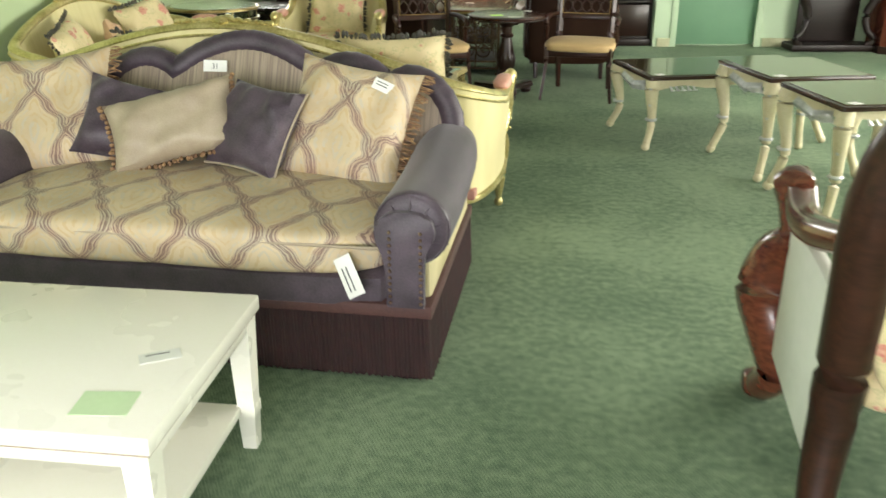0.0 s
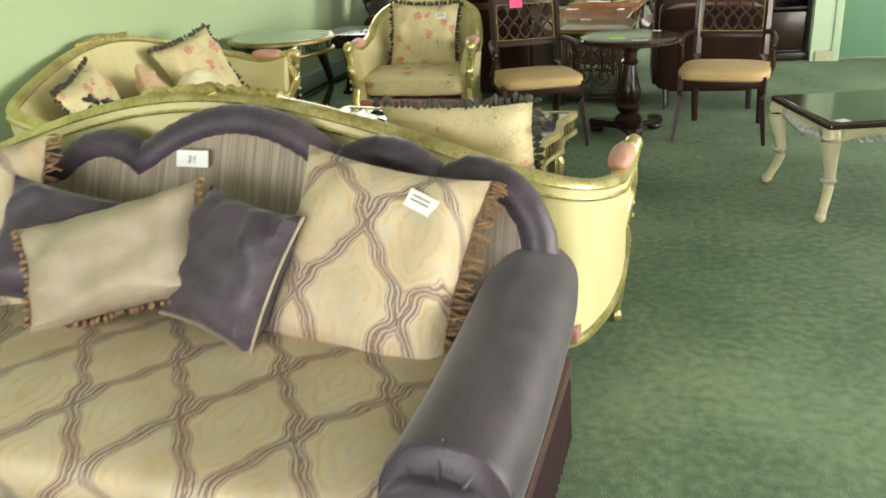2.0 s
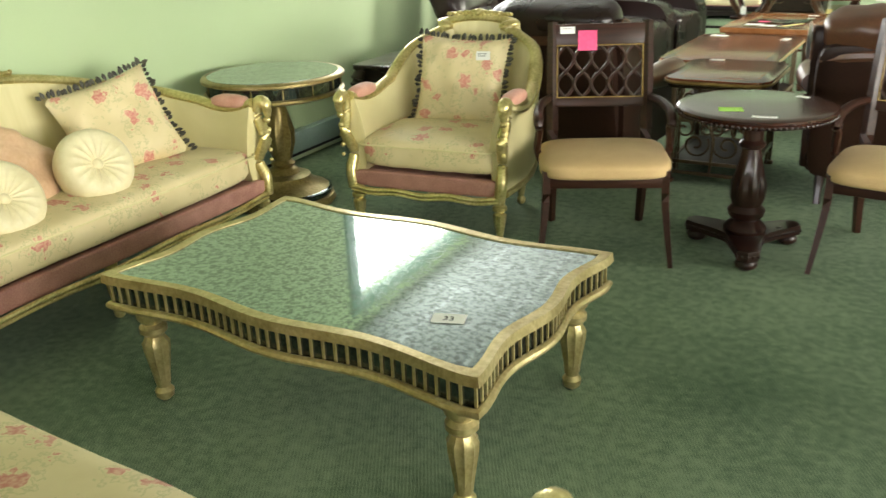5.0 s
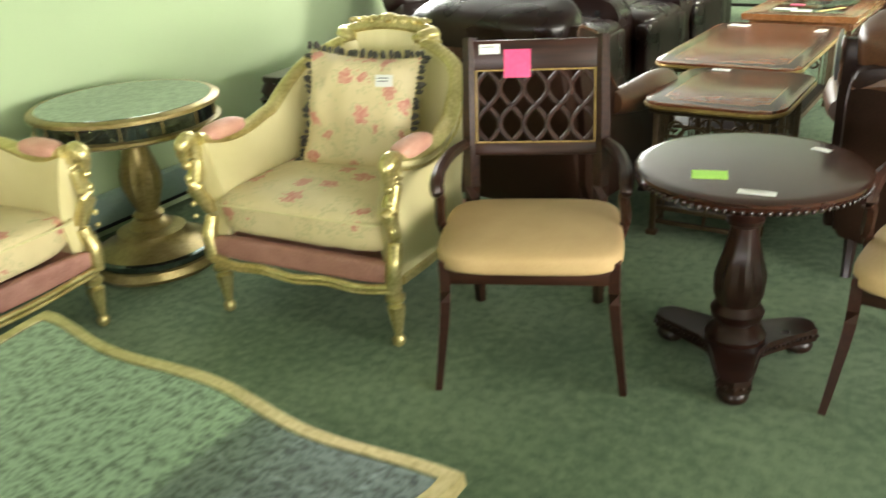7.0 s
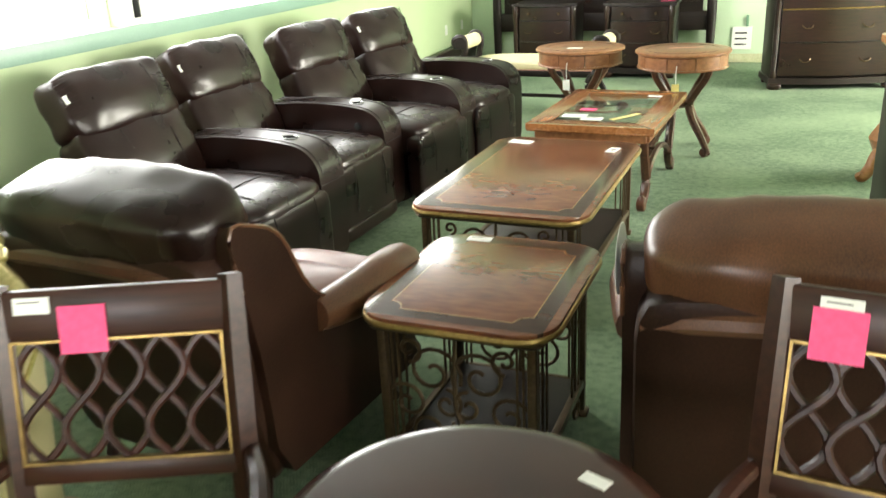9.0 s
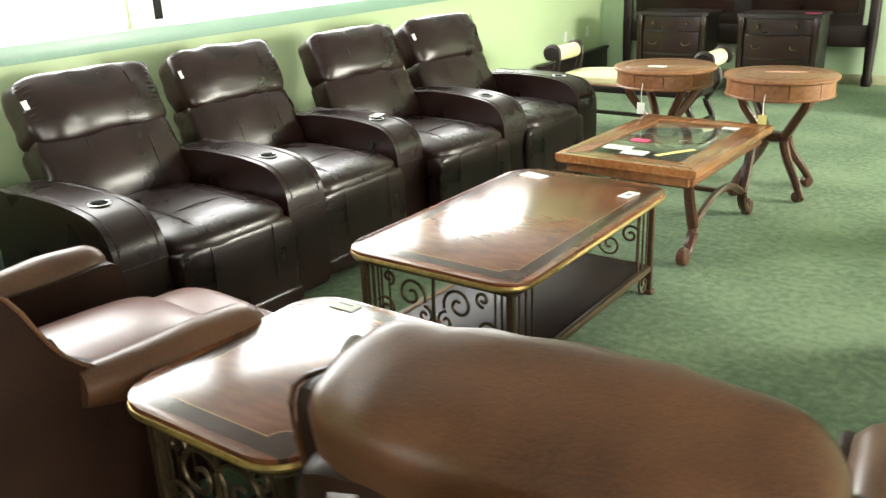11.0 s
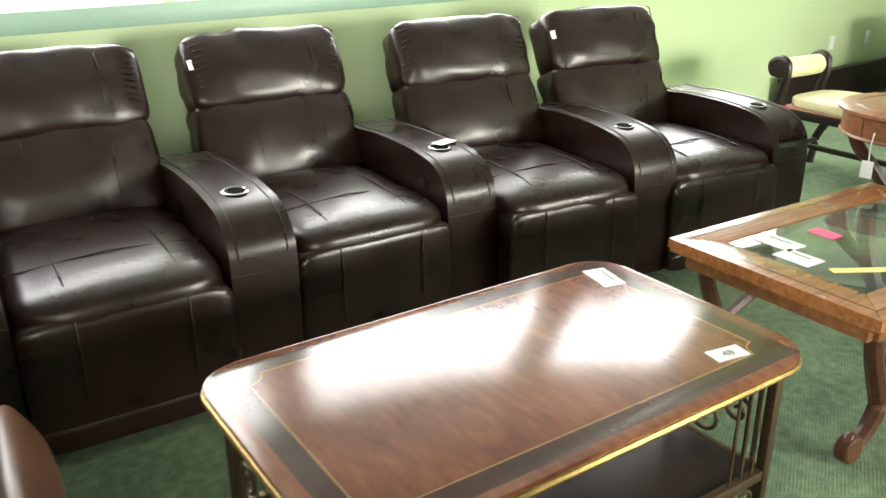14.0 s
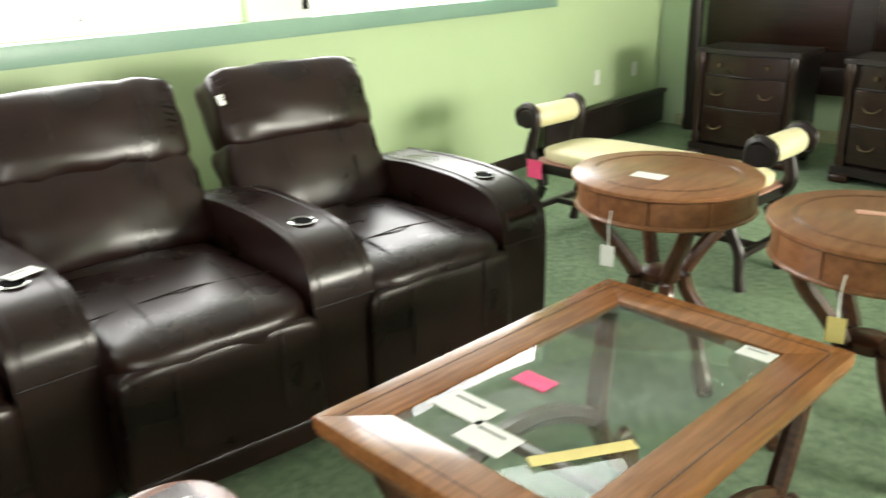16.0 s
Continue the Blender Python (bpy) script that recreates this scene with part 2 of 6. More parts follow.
M = dict(
    carpet=carpet_mat(),
    wall=surf("green_wall_paint", (0.43, 0.54, 0.31), (0.47, 0.58, 0.35), 0.55, big=1.2, fine=180, relief=0.12),
    wall2=surf("mint_wall_paint", (0.47, 0.60, 0.41), (0.53, 0.66, 0.46), 0.55, big=1.2, fine=180, relief=0.12),
    trim=surf("grey_green_trim_paint", (0.20, 0.32, 0.25), (0.24, 0.37, 0.29), 0.4, big=2, fine=120, relief=0.1),
    panel=surf("deep_green_panel_paint", (0.15, 0.29, 0.18), (0.18, 0.33, 0.20), 0.45, big=2, fine=120, relief=0.1),
    scuff=surf("scuffed_tan_base", (0.40, 0.40, 0.24), (0.55, 0.55, 0.36), 0.7, big=8, fine=60),
    ceil=tile_ceiling(),
    grid=surf("white_grid_metal", (0.75, 0.76, 0.74), (0.8, 0.8, 0.78), 0.4),
    white=surf("white_lacquer", (0.88, 0.86, 0.75), (0.90, 0.88, 0.79), 0.28, big=2, fine=90, relief=0.04, coat=0.3),
    frame=surf("white_window_frame", (0.74, 0.75, 0.72), (0.80, 0.80, 0.77), 0.35),
    paper=surf("white_paper", (0.76, 0.77, 0.72), (0.82, 0.82, 0.78), 0.7, fine=30, relief=0.05),
    pink=surf("hot_pink_note", (0.85, 0.06, 0.19), (0.92, 0.10, 0.26), 0.6),
    lime=surf("lime_note", (0.42, 0.80, 0.10), (0.48, 0.86, 0.14), 0.6),
    palegreen=surf("pale_green_note", (0.62, 0.80, 0.50), (0.68, 0.85, 0.56), 0.6),
    oldgold=surf("aged_gold_leaf", (0.20, 0.15, 0.05), (0.42, 0.33, 0.14), 0.36, 0.65, big=10, fine=70, relief=0.35),
    yellow=surf("yellow_tag_card", (0.75, 0.62, 0.22), (0.80, 0.68, 0.28), 0.6),
    ink=surf("black_ink", (0.02, 0.02, 0.02), (0.04, 0.04, 0.04), 0.6),
    velvet=surf("mauve_velvet", (0.030, 0.021, 0.030), (0.085, 0.062, 0.080), 0.5, big=11, fine=180, relief=0.25, sheen=0.22),
    taupe=striped("taupe_striped_silk", (0.20, 0.155, 0.12), (0.37, 0.30, 0.22), 130.0),
    linen=surf("oatmeal_silk", (0.29, 0.235, 0.16), (0.42, 0.35, 0.25), 0.5, big=9, fine=260, relief=0.3, sheen=0.05),
    brocade=brocade("ogee_brocade"),
    sidestripe=striped("gold_striped_silk", (0.46, 0.40, 0.20), (0.62, 0.55, 0.32), 60.0),
    fringe=surf("maroon_bullion_fringe", (0.012, 0.004, 0.004), (0.040, 0.014, 0.013), 0.8, big=20, fine=160, relief=0.5, stretch=(6, 6, 0.6)),
    gimp=surf("wine_braid", (0.045, 0.018, 0.017), (0.10, 0.042, 0.034), 0.7, fine=240, relief=0.6),
    tassel=surf("brown_gold_tassel", (0.10, 0.045, 0.03), (0.38, 0.24, 0.11), 0.8, big=50, fine=220, relief=0.4),
    blacktassel=surf("black_cream_tassel", (0.008, 0.009, 0.009), (0.085, 0.078, 0.052), 0.6, big=45, fine=200, relief=0.4),
    nail=surf("antique_brass_nail", (0.16, 0.10, 0.07), (0.28, 0.2, 0.13), 0.4, 0.9),
    gold=surf("gold_leaf", (0.40, 0.33, 0.11), (0.78, 0.68, 0.33), 0.32, 0.75, big=8, fine=90, relief=0.35),
    antgold=surf("champagne_gold_leaf", (0.38, 0.30, 0.12), (0.64, 0.54, 0.28), 0.36, 0.65, big=10, fine=70, relief=0.35),
    cream=striped("cream_moire_silk", (0.60, 0.53, 0.26), (0.70, 0.63, 0.35), 26.0, 0.45, (0.2, 0.8)),
    floral=floral("rose_spray_silk", 8.0),
    floralbig=floral("rose_spray_pillow_silk", 9.5),
    rosevelvet=surf("dusty_rose_velvet", (0.30, 0.13, 0.10), (0.46, 0.24, 0.19), 0.6, big=12, fine=150, relief=0.2, sheen=0.05),
    pinkpad=surf("salmon_velvet_pad", (0.52, 0.25, 0.18), (0.64, 0.36, 0.27), 0.6, big=15, fine=150, relief=0.2, sheen=0.05),
    peach=surf("peach_satin", (0.55, 0.34, 0.20), (0.66, 0.45, 0.28), 0.45, big=12, sheen=0.05),
    ivory=surf("ivory_satin", (0.68, 0.60, 0.35), (0.76, 0.69, 0.45), 0.42, big=12, sheen=0.05),
    mirror=antique_mirror("antique_mirror_glass", (0.36, 0.43, 0.42)),
    darkmirror=antique_mirror("smoked_mirror_strip", (0.16, 0.19, 0.18)),
    mahog=wood("dark_mahogany", (0.008, 0.0035, 0.0028), (0.028, 0.010, 0.006)),
    chairwood=wood("brown_mahogany", (0.015, 0.0055, 0.0035), (0.048, 0.017, 0.0095), 0.36, coat=0.04),
    tablewood=wood("polished_mahogany_top", (0.022, 0.008, 0.005), (0.062, 0.022, 0.012), 0.24, coat=0.35),
    redwood=wood("carved_red_mahogany", (0.060, 0.013, 0.008), (0.17, 0.045, 0.022), 0.2, coat=0.6),
    black=wood("espresso_wood", (0.006, 0.0035, 0.003), (0.019, 0.0095, 0.0075), 0.44, coat=0.04),
    oak=wood("honey_oak", (0.17, 0.060, 0.018), (0.34, 0.145, 0.050), 0.25, (40.0, 4.0, 40.0), 0.5),
    drum=wood("walnut_veneer", (0.15, 0.058, 0.022), (0.30, 0.135, 0.058), 0.35, (22.0, 5.0, 22.0)),
    drumleg=wood("walnut_leg", (0.032, 0.013, 0.008), (0.10, 0.040, 0.020), 0.3),
    orange=wood("carved_orange_wood", (0.22, 0.085, 0.030), (0.38, 0.17, 0.07), 0.35),
    tanseat=surf("tan_chenille", (0.46, 0.31, 0.135), (0.56, 0.39, 0.19), 0.75, big=6, fine=260, relief=0.4, sheen=0.05),
    leather=surf("espresso_leather", (0.006, 0.0026, 0.002), (0.018, 0.007, 0.005), 0.29, big=5, fine=260, relief=0.06, dist=0.002, rvar=0.10, spec=0.38),
    brownleather=surf("tobacco_leather", (0.045, 0.018, 0.010), (0.15, 0.063, 0.028), 0.34, big=4, fine=240, relief=0.10, dist=0.002, rvar=0.16),
    redleather=surf("oxblood_leather", (0.12, 0.040, 0.028), (0.20, 0.075, 0.052), 0.34, big=3, fine=240, relief=0.1, dist=0.002),
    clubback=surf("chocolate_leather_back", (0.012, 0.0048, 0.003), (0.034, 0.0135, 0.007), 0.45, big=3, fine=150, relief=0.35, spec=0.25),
    seam=surf("leather_seam", (0.008, 0.004, 0.004), (0.016, 0.009, 0.008), 0.5),
    iron=surf("bronzed_iron", (0.055, 0.036, 0.019), (0.11, 0.073, 0.038), 0.42, 0.7, big=14, fine=90, relief=0.3),
    brassedge=surf("rubbed_brass_edge", (0.20, 0.13, 0.045), (0.42, 0.29, 0.10), 0.35, 0.8, big=14, fine=60, relief=0.3),
    etop=inlay_top("inlaid_mahogany_end_top", 0.29, 0.36, 0.075),
    ctop=inlay_top("inlaid_mahogany_top", 0.395, 0.66, 0.085),
    frenchcream=surf("distressed_cream_paint", (0.56, 0.50, 0.30), (0.66, 0.60, 0.41), 0.5, big=10, fine=70, relief=0.25),
    silver=surf("silver_leaf_carving", (0.38, 0.40, 0.40), (0.66, 0.67, 0.66), 0.4, 0.5, big=25, fine=90, relief=0.5),
    frenchtop=surf("polished_olive_brown_top", (0.035, 0.027, 0.014), (0.075, 0.058, 0.030), 0.12, big=3, fine=60, relief=0.02, coat=0.1, rvar=0.03),
    frenchrim=wood("dark_lacquer_rim", (0.018, 0.009, 0.006), (0.05, 0.024, 0.014), 0.22),
    cup=surf("black_plastic", (0.010, 0.010, 0.010), (0.018, 0.018, 0.018), 0.65, spec=0.2),
    # near-black puts the shade of a deep cup hole into the colour
    well=surf("cup_well_black", (0.0015, 0.0015, 0.0015), (0.003, 0.003, 0.003), 0.8, spec=0.05),
    chrome=surf("steel_ring", (0.45, 0.46, 0.46), (0.6, 0.6, 0.6), 0.25, 1.0),
    glass=glass_mat("table_glass"),
    pane=glass_mat("window_glass", (0.97, 0.99, 0.98)),
    sky=glow_mat("overcast_daylight", (1.0, 1.0, 0.97), 4.0),
    heater=surf("grey_green_heater", (0.22, 0.30, 0.27), (0.27, 0.36, 0.32), 0.4, 0.2),
    tapestry=floral("tapestry_fabric", 12.0),
)


# ---- mesh helpers ----
def thing(name, m, label, category, group="", kind=""):
    ob = new(name)
    ob.empty_display_size = 0.1
    ob.matrix_world = m
    return tagged(ob, label, category, group, kind)


def finish(bm, name, material, angle=42):
    bmesh.ops.recalc_face_normals(bm, faces=bm.faces)
    me = bpy.data.meshes.new(name)
    bm.to_mesh(me)
    bm.free()
    me.materials.append(M[material])
    me.shade_smooth()
    me.set_sharp_from_angle(angle=radians(angle))
    return me


def part(name, bm, material, parent, label="", m=None):
    ob = new(name, finish(bm, name, material))
    ob.parent = parent
    if m is not None:
        ob.matrix_local = m
    if label:
        ob["label"] = label
    if name in ("headrest_gather", "nail_trim", "tassel_fringe", "apron_reeding", "carved_spray", "knee_carving", "gadroon_edge", "stitching", "arm_gathers", "crest_carving"):
        ob["kind"] = "stuff"
    return ob


def again(ob, m, parent=None):
    """Another part on the same mesh."""
    o = new(ob.name.split(".")[0], ob.data)
    o.parent = parent or ob.parent
    o.matrix_local = m
    for key in ("label",):
        if key in ob:
            o[key] = ob[key]
    return o


def solid(name, bm, material, label, category, m=None, group="", kind=""):
    ob = new(name, finish(bm, name, material))
    if m is not None:
        ob.matrix_world = m
    return tagged(ob, label, category, group, kind)


def bm_():
    return bmesh.new()


def box(bm, c, s, bev=0.004, rz=0, seg=2, m=None):
    q = (m or Matrix()) @ pose(*c, 0, 0, rz) @ Matrix.Diagonal((*s, 1))
    r = bmesh.ops.create_cube(bm, size=1, matrix=q)
    if bev:
        es = list({e for v in r["verts"] for e in v.link_edges})
        bmesh.ops.bevel(bm, geom=es, offset=min(bev, 0.45 * min(s)), segments=seg, affect="EDGES", profile=0.5)
    return bm


def soft_box(bm, c, s, n=5.0, cuts=7, m=None, crown=0.0, wrinkle=0.0, seed=0.0, puff=0.0):
    """A stuffed box: rounded all over, the top crowned, the front (-y) puffed, lightly wrinkled."""
    tmp = bmesh.new()
    bmesh.ops.create_cube(tmp, size=2)
    bmesh.ops.subdivide_edges(tmp, edges=tmp.edges, cuts=cuts, use_grid_fill=True)
    q = m or Matrix()
    mx = max(s)
    for v in tmp.verts:
        p = Vector([math.copysign(abs(a) ** 0.75, a) for a in v.co])
        k = sum(abs(a) ** n for a in p) ** (1 / n)
        p = p / k
        w = Vector((p.x * s[0] / 2, p.y * s[1] / 2, p.z * s[2] / 2))
        if crown and p.z > 0:
            w.z += crown * (1 - p.x ** 2) * (1 - p.y ** 2) * p.z
        if puff and p.y < 0:
            w.y -= puff * (1 - p.x ** 2) * (1 - p.z ** 2)
        if wrinkle:
            w += p.normalized() * wrinkle * noise.noise(w * 9 / max(0.5, mx) + Vector((seed, seed * 2, 0)))
        v.co = q @ (w + Vector(c))
    me = bpy.data.meshes.new("tmp")
    tmp.to_mesh(me)
    tmp.free()
    bm.from_mesh(me)
    bpy.data.meshes.remove(me)
    return bm


def lathe(bm, prof, c=(0, 0, 0), seg=20, m=None, flute=0, depth=0.0, band=None):
    q = (m or Matrix()) @ Matrix.Translation(c)
    rings = []
    for r, z in prof:
        ring = []
        for i in range(seg):
            a = 2 * math.pi * i / seg
            rr = r
            if flute and band and band[0] < z < band[1]:
                rr = r * (1 - depth * (0.5 + 0.5 * math.cos(a * flute)))
            ring.append(bm.verts.new(q @ Vector((rr * math.cos(a), rr * math.sin(a), z))))
        rings.append(ring)
    for a, b in zip(rings, rings[1:]):
        for i in range(seg):
            j = (i + 1) % seg
            bm.faces.new((a[i], a[j], b[j], b[i]))
    bm.faces.new(rings[0][::-1])
    bm.faces.new(rings[-1])
    return bm


def smooth_path(pts, n=6, closed=False):
    """Catmull-Rom through the points."""
    p = [Vector(a) for a in pts]
    out = []
    cnt = len(p)
    for i in range(cnt if closed else cnt - 1):
        if closed:
            a, b, c, d = p[(i - 1) % cnt], p[i], p[(i + 1) % cnt], p[(i + 2) % cnt]
        else:
            a, b, c, d = p[max(i - 1, 0)], p[i], p[i + 1], p[min(i + 2, cnt - 1)]
        for k in range(n):
            t = k / n
            out.append(0.5 * ((2 * b) + (c - a) * t + (2 * a - 5 * b + 4 * c - d) * t * t + (3 * b - a - 3 * c + d) * t ** 3))
    if not closed:
        out.append(p[-1])
    return out


def tube(bm, pts, r, seg=8, closed=False, flat=1.0, m=None, up=(0, 0, 1)):
    """Sweeps a round (or flattened) section along the points; r is one radius or one for each point."""
    p = [Vector(a) for a in pts]
    n = len(p)
    q = m or Matrix()
    rings = []
    upv = Vector(up)
    for i in range(n):
        if closed:
            d = p[(i + 1) % n] - p[i - 1]
        else:
            d = p[min(i + 1, n - 1)] - p[max(i - 1, 0)]
        d.normalize()
        side = d.cross(upv)
        if side.length < 0.08:
            side = d.cross(Vector((1, 0, 0.01)))
        side.normalize()
        over = side.cross(d)
        if isinstance(r, (int, float)):
            rr = r
        else:
            f = i * (len(r) - 1) / max(1, n - 1)
            k = min(int(f), len(r) - 2)
            rr = r[k] + (r[k + 1] - r[k]) * (f - k)
        rings.append([bm.verts.new(q @ (p[i] + side * rr * flat * math.cos(2 * math.pi * k / seg) + over * rr * math.sin(2 * math.pi * k / seg))) for k in range(seg)])
    for i in range(n if closed else n - 1):
        a, b = rings[i], rings[(i + 1) % n]
        for k in range(seg):
            j = (k + 1) % seg
            bm.faces.new((a[k], a[j], b[j], b[k]))
    if not closed:
        bm.faces.new(rings[0][::-1])
        bm.faces.new(rings[-1])
    return bm


def slab(bm, outline, z0, z1, bev=0.0, m=None, seg=2):
    """An outline in the plane, given thickness, its rims eased."""
    q = m or Matrix()
    lo = [bm.verts.new(q @ Vector((x, y, z0))) for x, y in outline]
    hi = [bm.verts.new(q @ Vector((x, y, z1))) for x, y in outline]
    n = len(outline)
    bm.faces.new(lo[::-1])
    top = bm.faces.new(hi)
    for i in range(n):
        j = (i + 1) % n
        bm.faces.new((lo[i], lo[j], hi[j], hi[i]))
    if bev:
        bmesh.ops.bevel(bm, geom=list(top.edges), offset=bev, segments=seg, affect="EDGES", profile=0.6)
    return bm


def rounded(hx, hy, r, n=6):
    pts = []
    for cx, cy, a0 in ((hx - r, hy - r, 0), (-hx + r, hy - r, 90), (-hx + r, -hy + r, 180), (hx - r, -hy + r, 270)):
        for i in range(n + 1):
            a = radians(a0 + 90 * i / n)
            pts.append((cx + r * math.cos(a), cy + r * math.sin(a)))
    return pts


def circle(r, n=40):
    return [(r * math.cos(2 * math.pi * i / n), r * math.sin(2 * math.pi * i / n)) for i in range(n)]


def pillow_mesh(bm, w, h, t, n=18, wrinkle=0.017, seed=0.0, pinch=0.085):
    top, bot = {}, {}
    for i in range(n + 1):
        for j in range(n + 1):
            x, y = 2 * i / n - 1, 2 * j / n - 1
            px = x * (1 - pinch * (1 - y * y) * abs(x) ** 2)
            py = y * (1 - pinch * (1 - x * x) * abs(y) ** 2)
            z = t / 2 * max(0, (1 - x ** 4) * (1 - y ** 4)) ** 0.55
            wr = wrinkle * noise.noise(Vector((x * 2.5 + seed, y * 2.5, seed)))
            fold = wrinkle * 0.8 * math.sin(9 * (x * y) + 5 * x + seed) * (abs(x * y)) ** 0.5
            edge = i in (0, n) or j in (0, n)
            co = Vector((px * w / 2, py * h / 2, z + (0 if edge else wr + fold)))
            top[i, j] = bm.verts.new(co)
            bot[i, j] = top[i, j] if edge else bm.verts.new(Vector((co.x, co.y, -z + wr)))
    for i in range(n):
        for j in range(n):
            bm.faces.new((top[i, j], top[i + 1, j], top[i + 1, j + 1], top[i, j + 1]))
            f = (bot[i, j], bot[i, j + 1], bot[i + 1, j + 1], bot[i + 1, j])
            if len(set(f)) >= 3:
                try:
                    bm.faces.new(f)
                except ValueError:
                    pass
    return bm


def pillow_rim(w, h, pinch=0.085, sides="lrtb", step=0.018):
    """Points on the chosen sides of a pillow's rim, with the way outwards."""
    pts = []
    for s in sides:
        ln = h if s in "lr" else w
        k = int(ln / step)
        for i in range(k + 1):
            a = 2 * i / k - 1
            e = 1 - pinch * (1 - a * a)
            pts.append({"l": ((-e * w / 2, a * h / 2), (-1, 0)), "r": ((e * w / 2, a * h / 2), (1, 0)),
                        "t": ((a * w / 2, e * h / 2), (0, 1)), "b": ((a * w / 2, -e * h / 2), (0, -1))}[s])
    return pts


def add_fringe(bm, pts, length, r, rng, blob=False):
    for (x, y), (ox, oy) in pts:
        d = Vector((ox + rng.uniform(-0.5, 0.5) * abs(oy), oy + rng.uniform(-0.5, 0.5) * abs(ox), rng.uniform(-0.35, 0.35))).normalized()
        ln = length * rng.uniform(0.7, 1.15)
        a = Vector((x, y, rng.uniform(-0.008, 0.008)))
        if blob:
            tube(bm, [a, a + d * ln * 0.35, a + d * ln * 0.7, a + d * ln], [r * 0.35, r, r * 1.05, r * 0.3], 5)
        else:
            tube(bm, [a, a + d * ln * 0.5, a + d * ln + Vector((0, 0, -0.004))], [r * 0.6, r, r * 0.8], 4)
    return bm


def pillow(name, m, w, h, t, material, label, fringe=None, sides="lrtb", seed=0.0, piping=None, group=""):
    rng = random.Random(int(seed * 100) + 7)
    p = thing(name, m, label, "pillow", group)
    part("cushion", pillow_mesh(bm_(), w, h, t, seed=seed), material, p)
    if fringe:
        mat, ln, r, blob = fringe
        part("tassel_fringe", add_fringe(bm_(), pillow_rim(w, h, sides=sides, step=r * 2.1), ln, r, rng, blob), mat, p)
    if piping:
        rim = [(x, y, 0) for (x, y), _ in pillow_rim(w, h, sides="b", step=0.03)] + [(x, y, 0) for (x, y), _ in pillow_rim(w, h, sides="r", step=0.03)]
        part("piping", tube(bm_(), rim, 0.005, 5), piping, p)
    return p


def card(name, parent, m, w, h, material="paper", bars=0, label="", text=""):
    """A paper tag or note lying on its thing, with unreadable lines as bars or a number as raised type."""
    p = part(name, box(bm_(), (0, 0, 0.0012), (w, h, 0.0014), 0), material, parent, label, m)
    if bars:
        b = bm_()
        for i in range(bars):
            box(b, (-w * 0.06, h * (0.22 - 0.25 * i), 0.0022), (w * 0.6, h * 0.07, 0.0006), 0)
        part("print", b, "ink", p)
    if text:
        cu = bpy.data.curves.new("number", "FONT")
        cu.body, cu.size, cu.align_x, cu.align_y, cu.extrude = text, h * 0.62, "CENTER", "CENTER", 0.0003
        tmp = bpy.data.objects.new("tmp", cu)
        me = bpy.data.meshes.new_from_object(tmp)
        bpy.data.objects.remove(tmp)
        me.materials.clear()
        me.materials.append(M["ink"])
        o = new("number", me)
        o.parent = p
        o.matrix_local = pose(0, -h * 0.05, 0.0024)
    return p


# ---- the room ----
def wall_with_openings(name, length, height, thick, holes, m, material, label):
    """A wall along local x, its room face at y = 0, with openings (x0, x1, z0, z1) right through it."""
    xs = sorted({0, length, *[h[0] for h in holes], *[h[1] for h in holes]})
    zs = sorted({0, height, *[h[2] for h in holes], *[h[3] for h in holes]})
    b = bm_()
    for x0, x1 in zip(xs, xs[1:]):
        for z0, z1 in zip(zs, zs[1:]):
            cx, cz = (x0 + x1) / 2, (z0 + z1) / 2
            if any(h[0] < cx < h[1] and h[2] < cz < h[3] for h in holes):
                continue
            box(b, (cx, thick / 2, cz), (x1 - x0, thick, z1 - z0), 0)
    bmesh.ops.remove_doubles(b, verts=b.verts, dist=0.0005)
    inner = [f for f in b.faces if any(o is not f and (o.calc_center_median() - f.calc_center_median()).length < 1e-4 for e in f.edges for o in e.link_faces)]
    bmesh.ops.delete(b, geom=list(set(inner)), context="FACES")
    return solid(name, b, material, label, "wall", m, kind="structure")


def room_box(name, c, s, material, label, category, bev=0.003):
    return solid(name, box(bm_(), c, s, bev), material, label, category, ROOM, kind="structure")


solid("floor", box(bm_(), (4.48, 7.0, -0.05), (9.4, 21.0, 0.1), 0), "carpet", "worn green commercial carpet over the whole showroom", "floor", ROOM, kind="structure")

cb = bm_()
box(cb, (4.48, 7.0, CEIL + 0.06), (9.4, 21.0, 0.1), 0)
solid("ceiling", cb, "ceil", "suspended ceiling of off-white mineral tiles", "ceiling", ROOM, kind="structure")
cg = bm_()
for i in range(14):
    box(cg, (0.45 + 0.61 * i, 7.0, CEIL + 0.003), (0.024, 20.6, 0.012), 0)
for i in range(33):
    box(cg, (4.48, -3.0 + 0.61 * i, CEIL), (8.9, 0.024, 0.010), 0)
solid("ceiling_trim", cg, "grid", "white metal grid of the suspended ceiling", "trim", ROOM, kind="structure")

WINDOWS = ((8.93, 10.74), (10.96, 13.08), (13.44, 15.58))
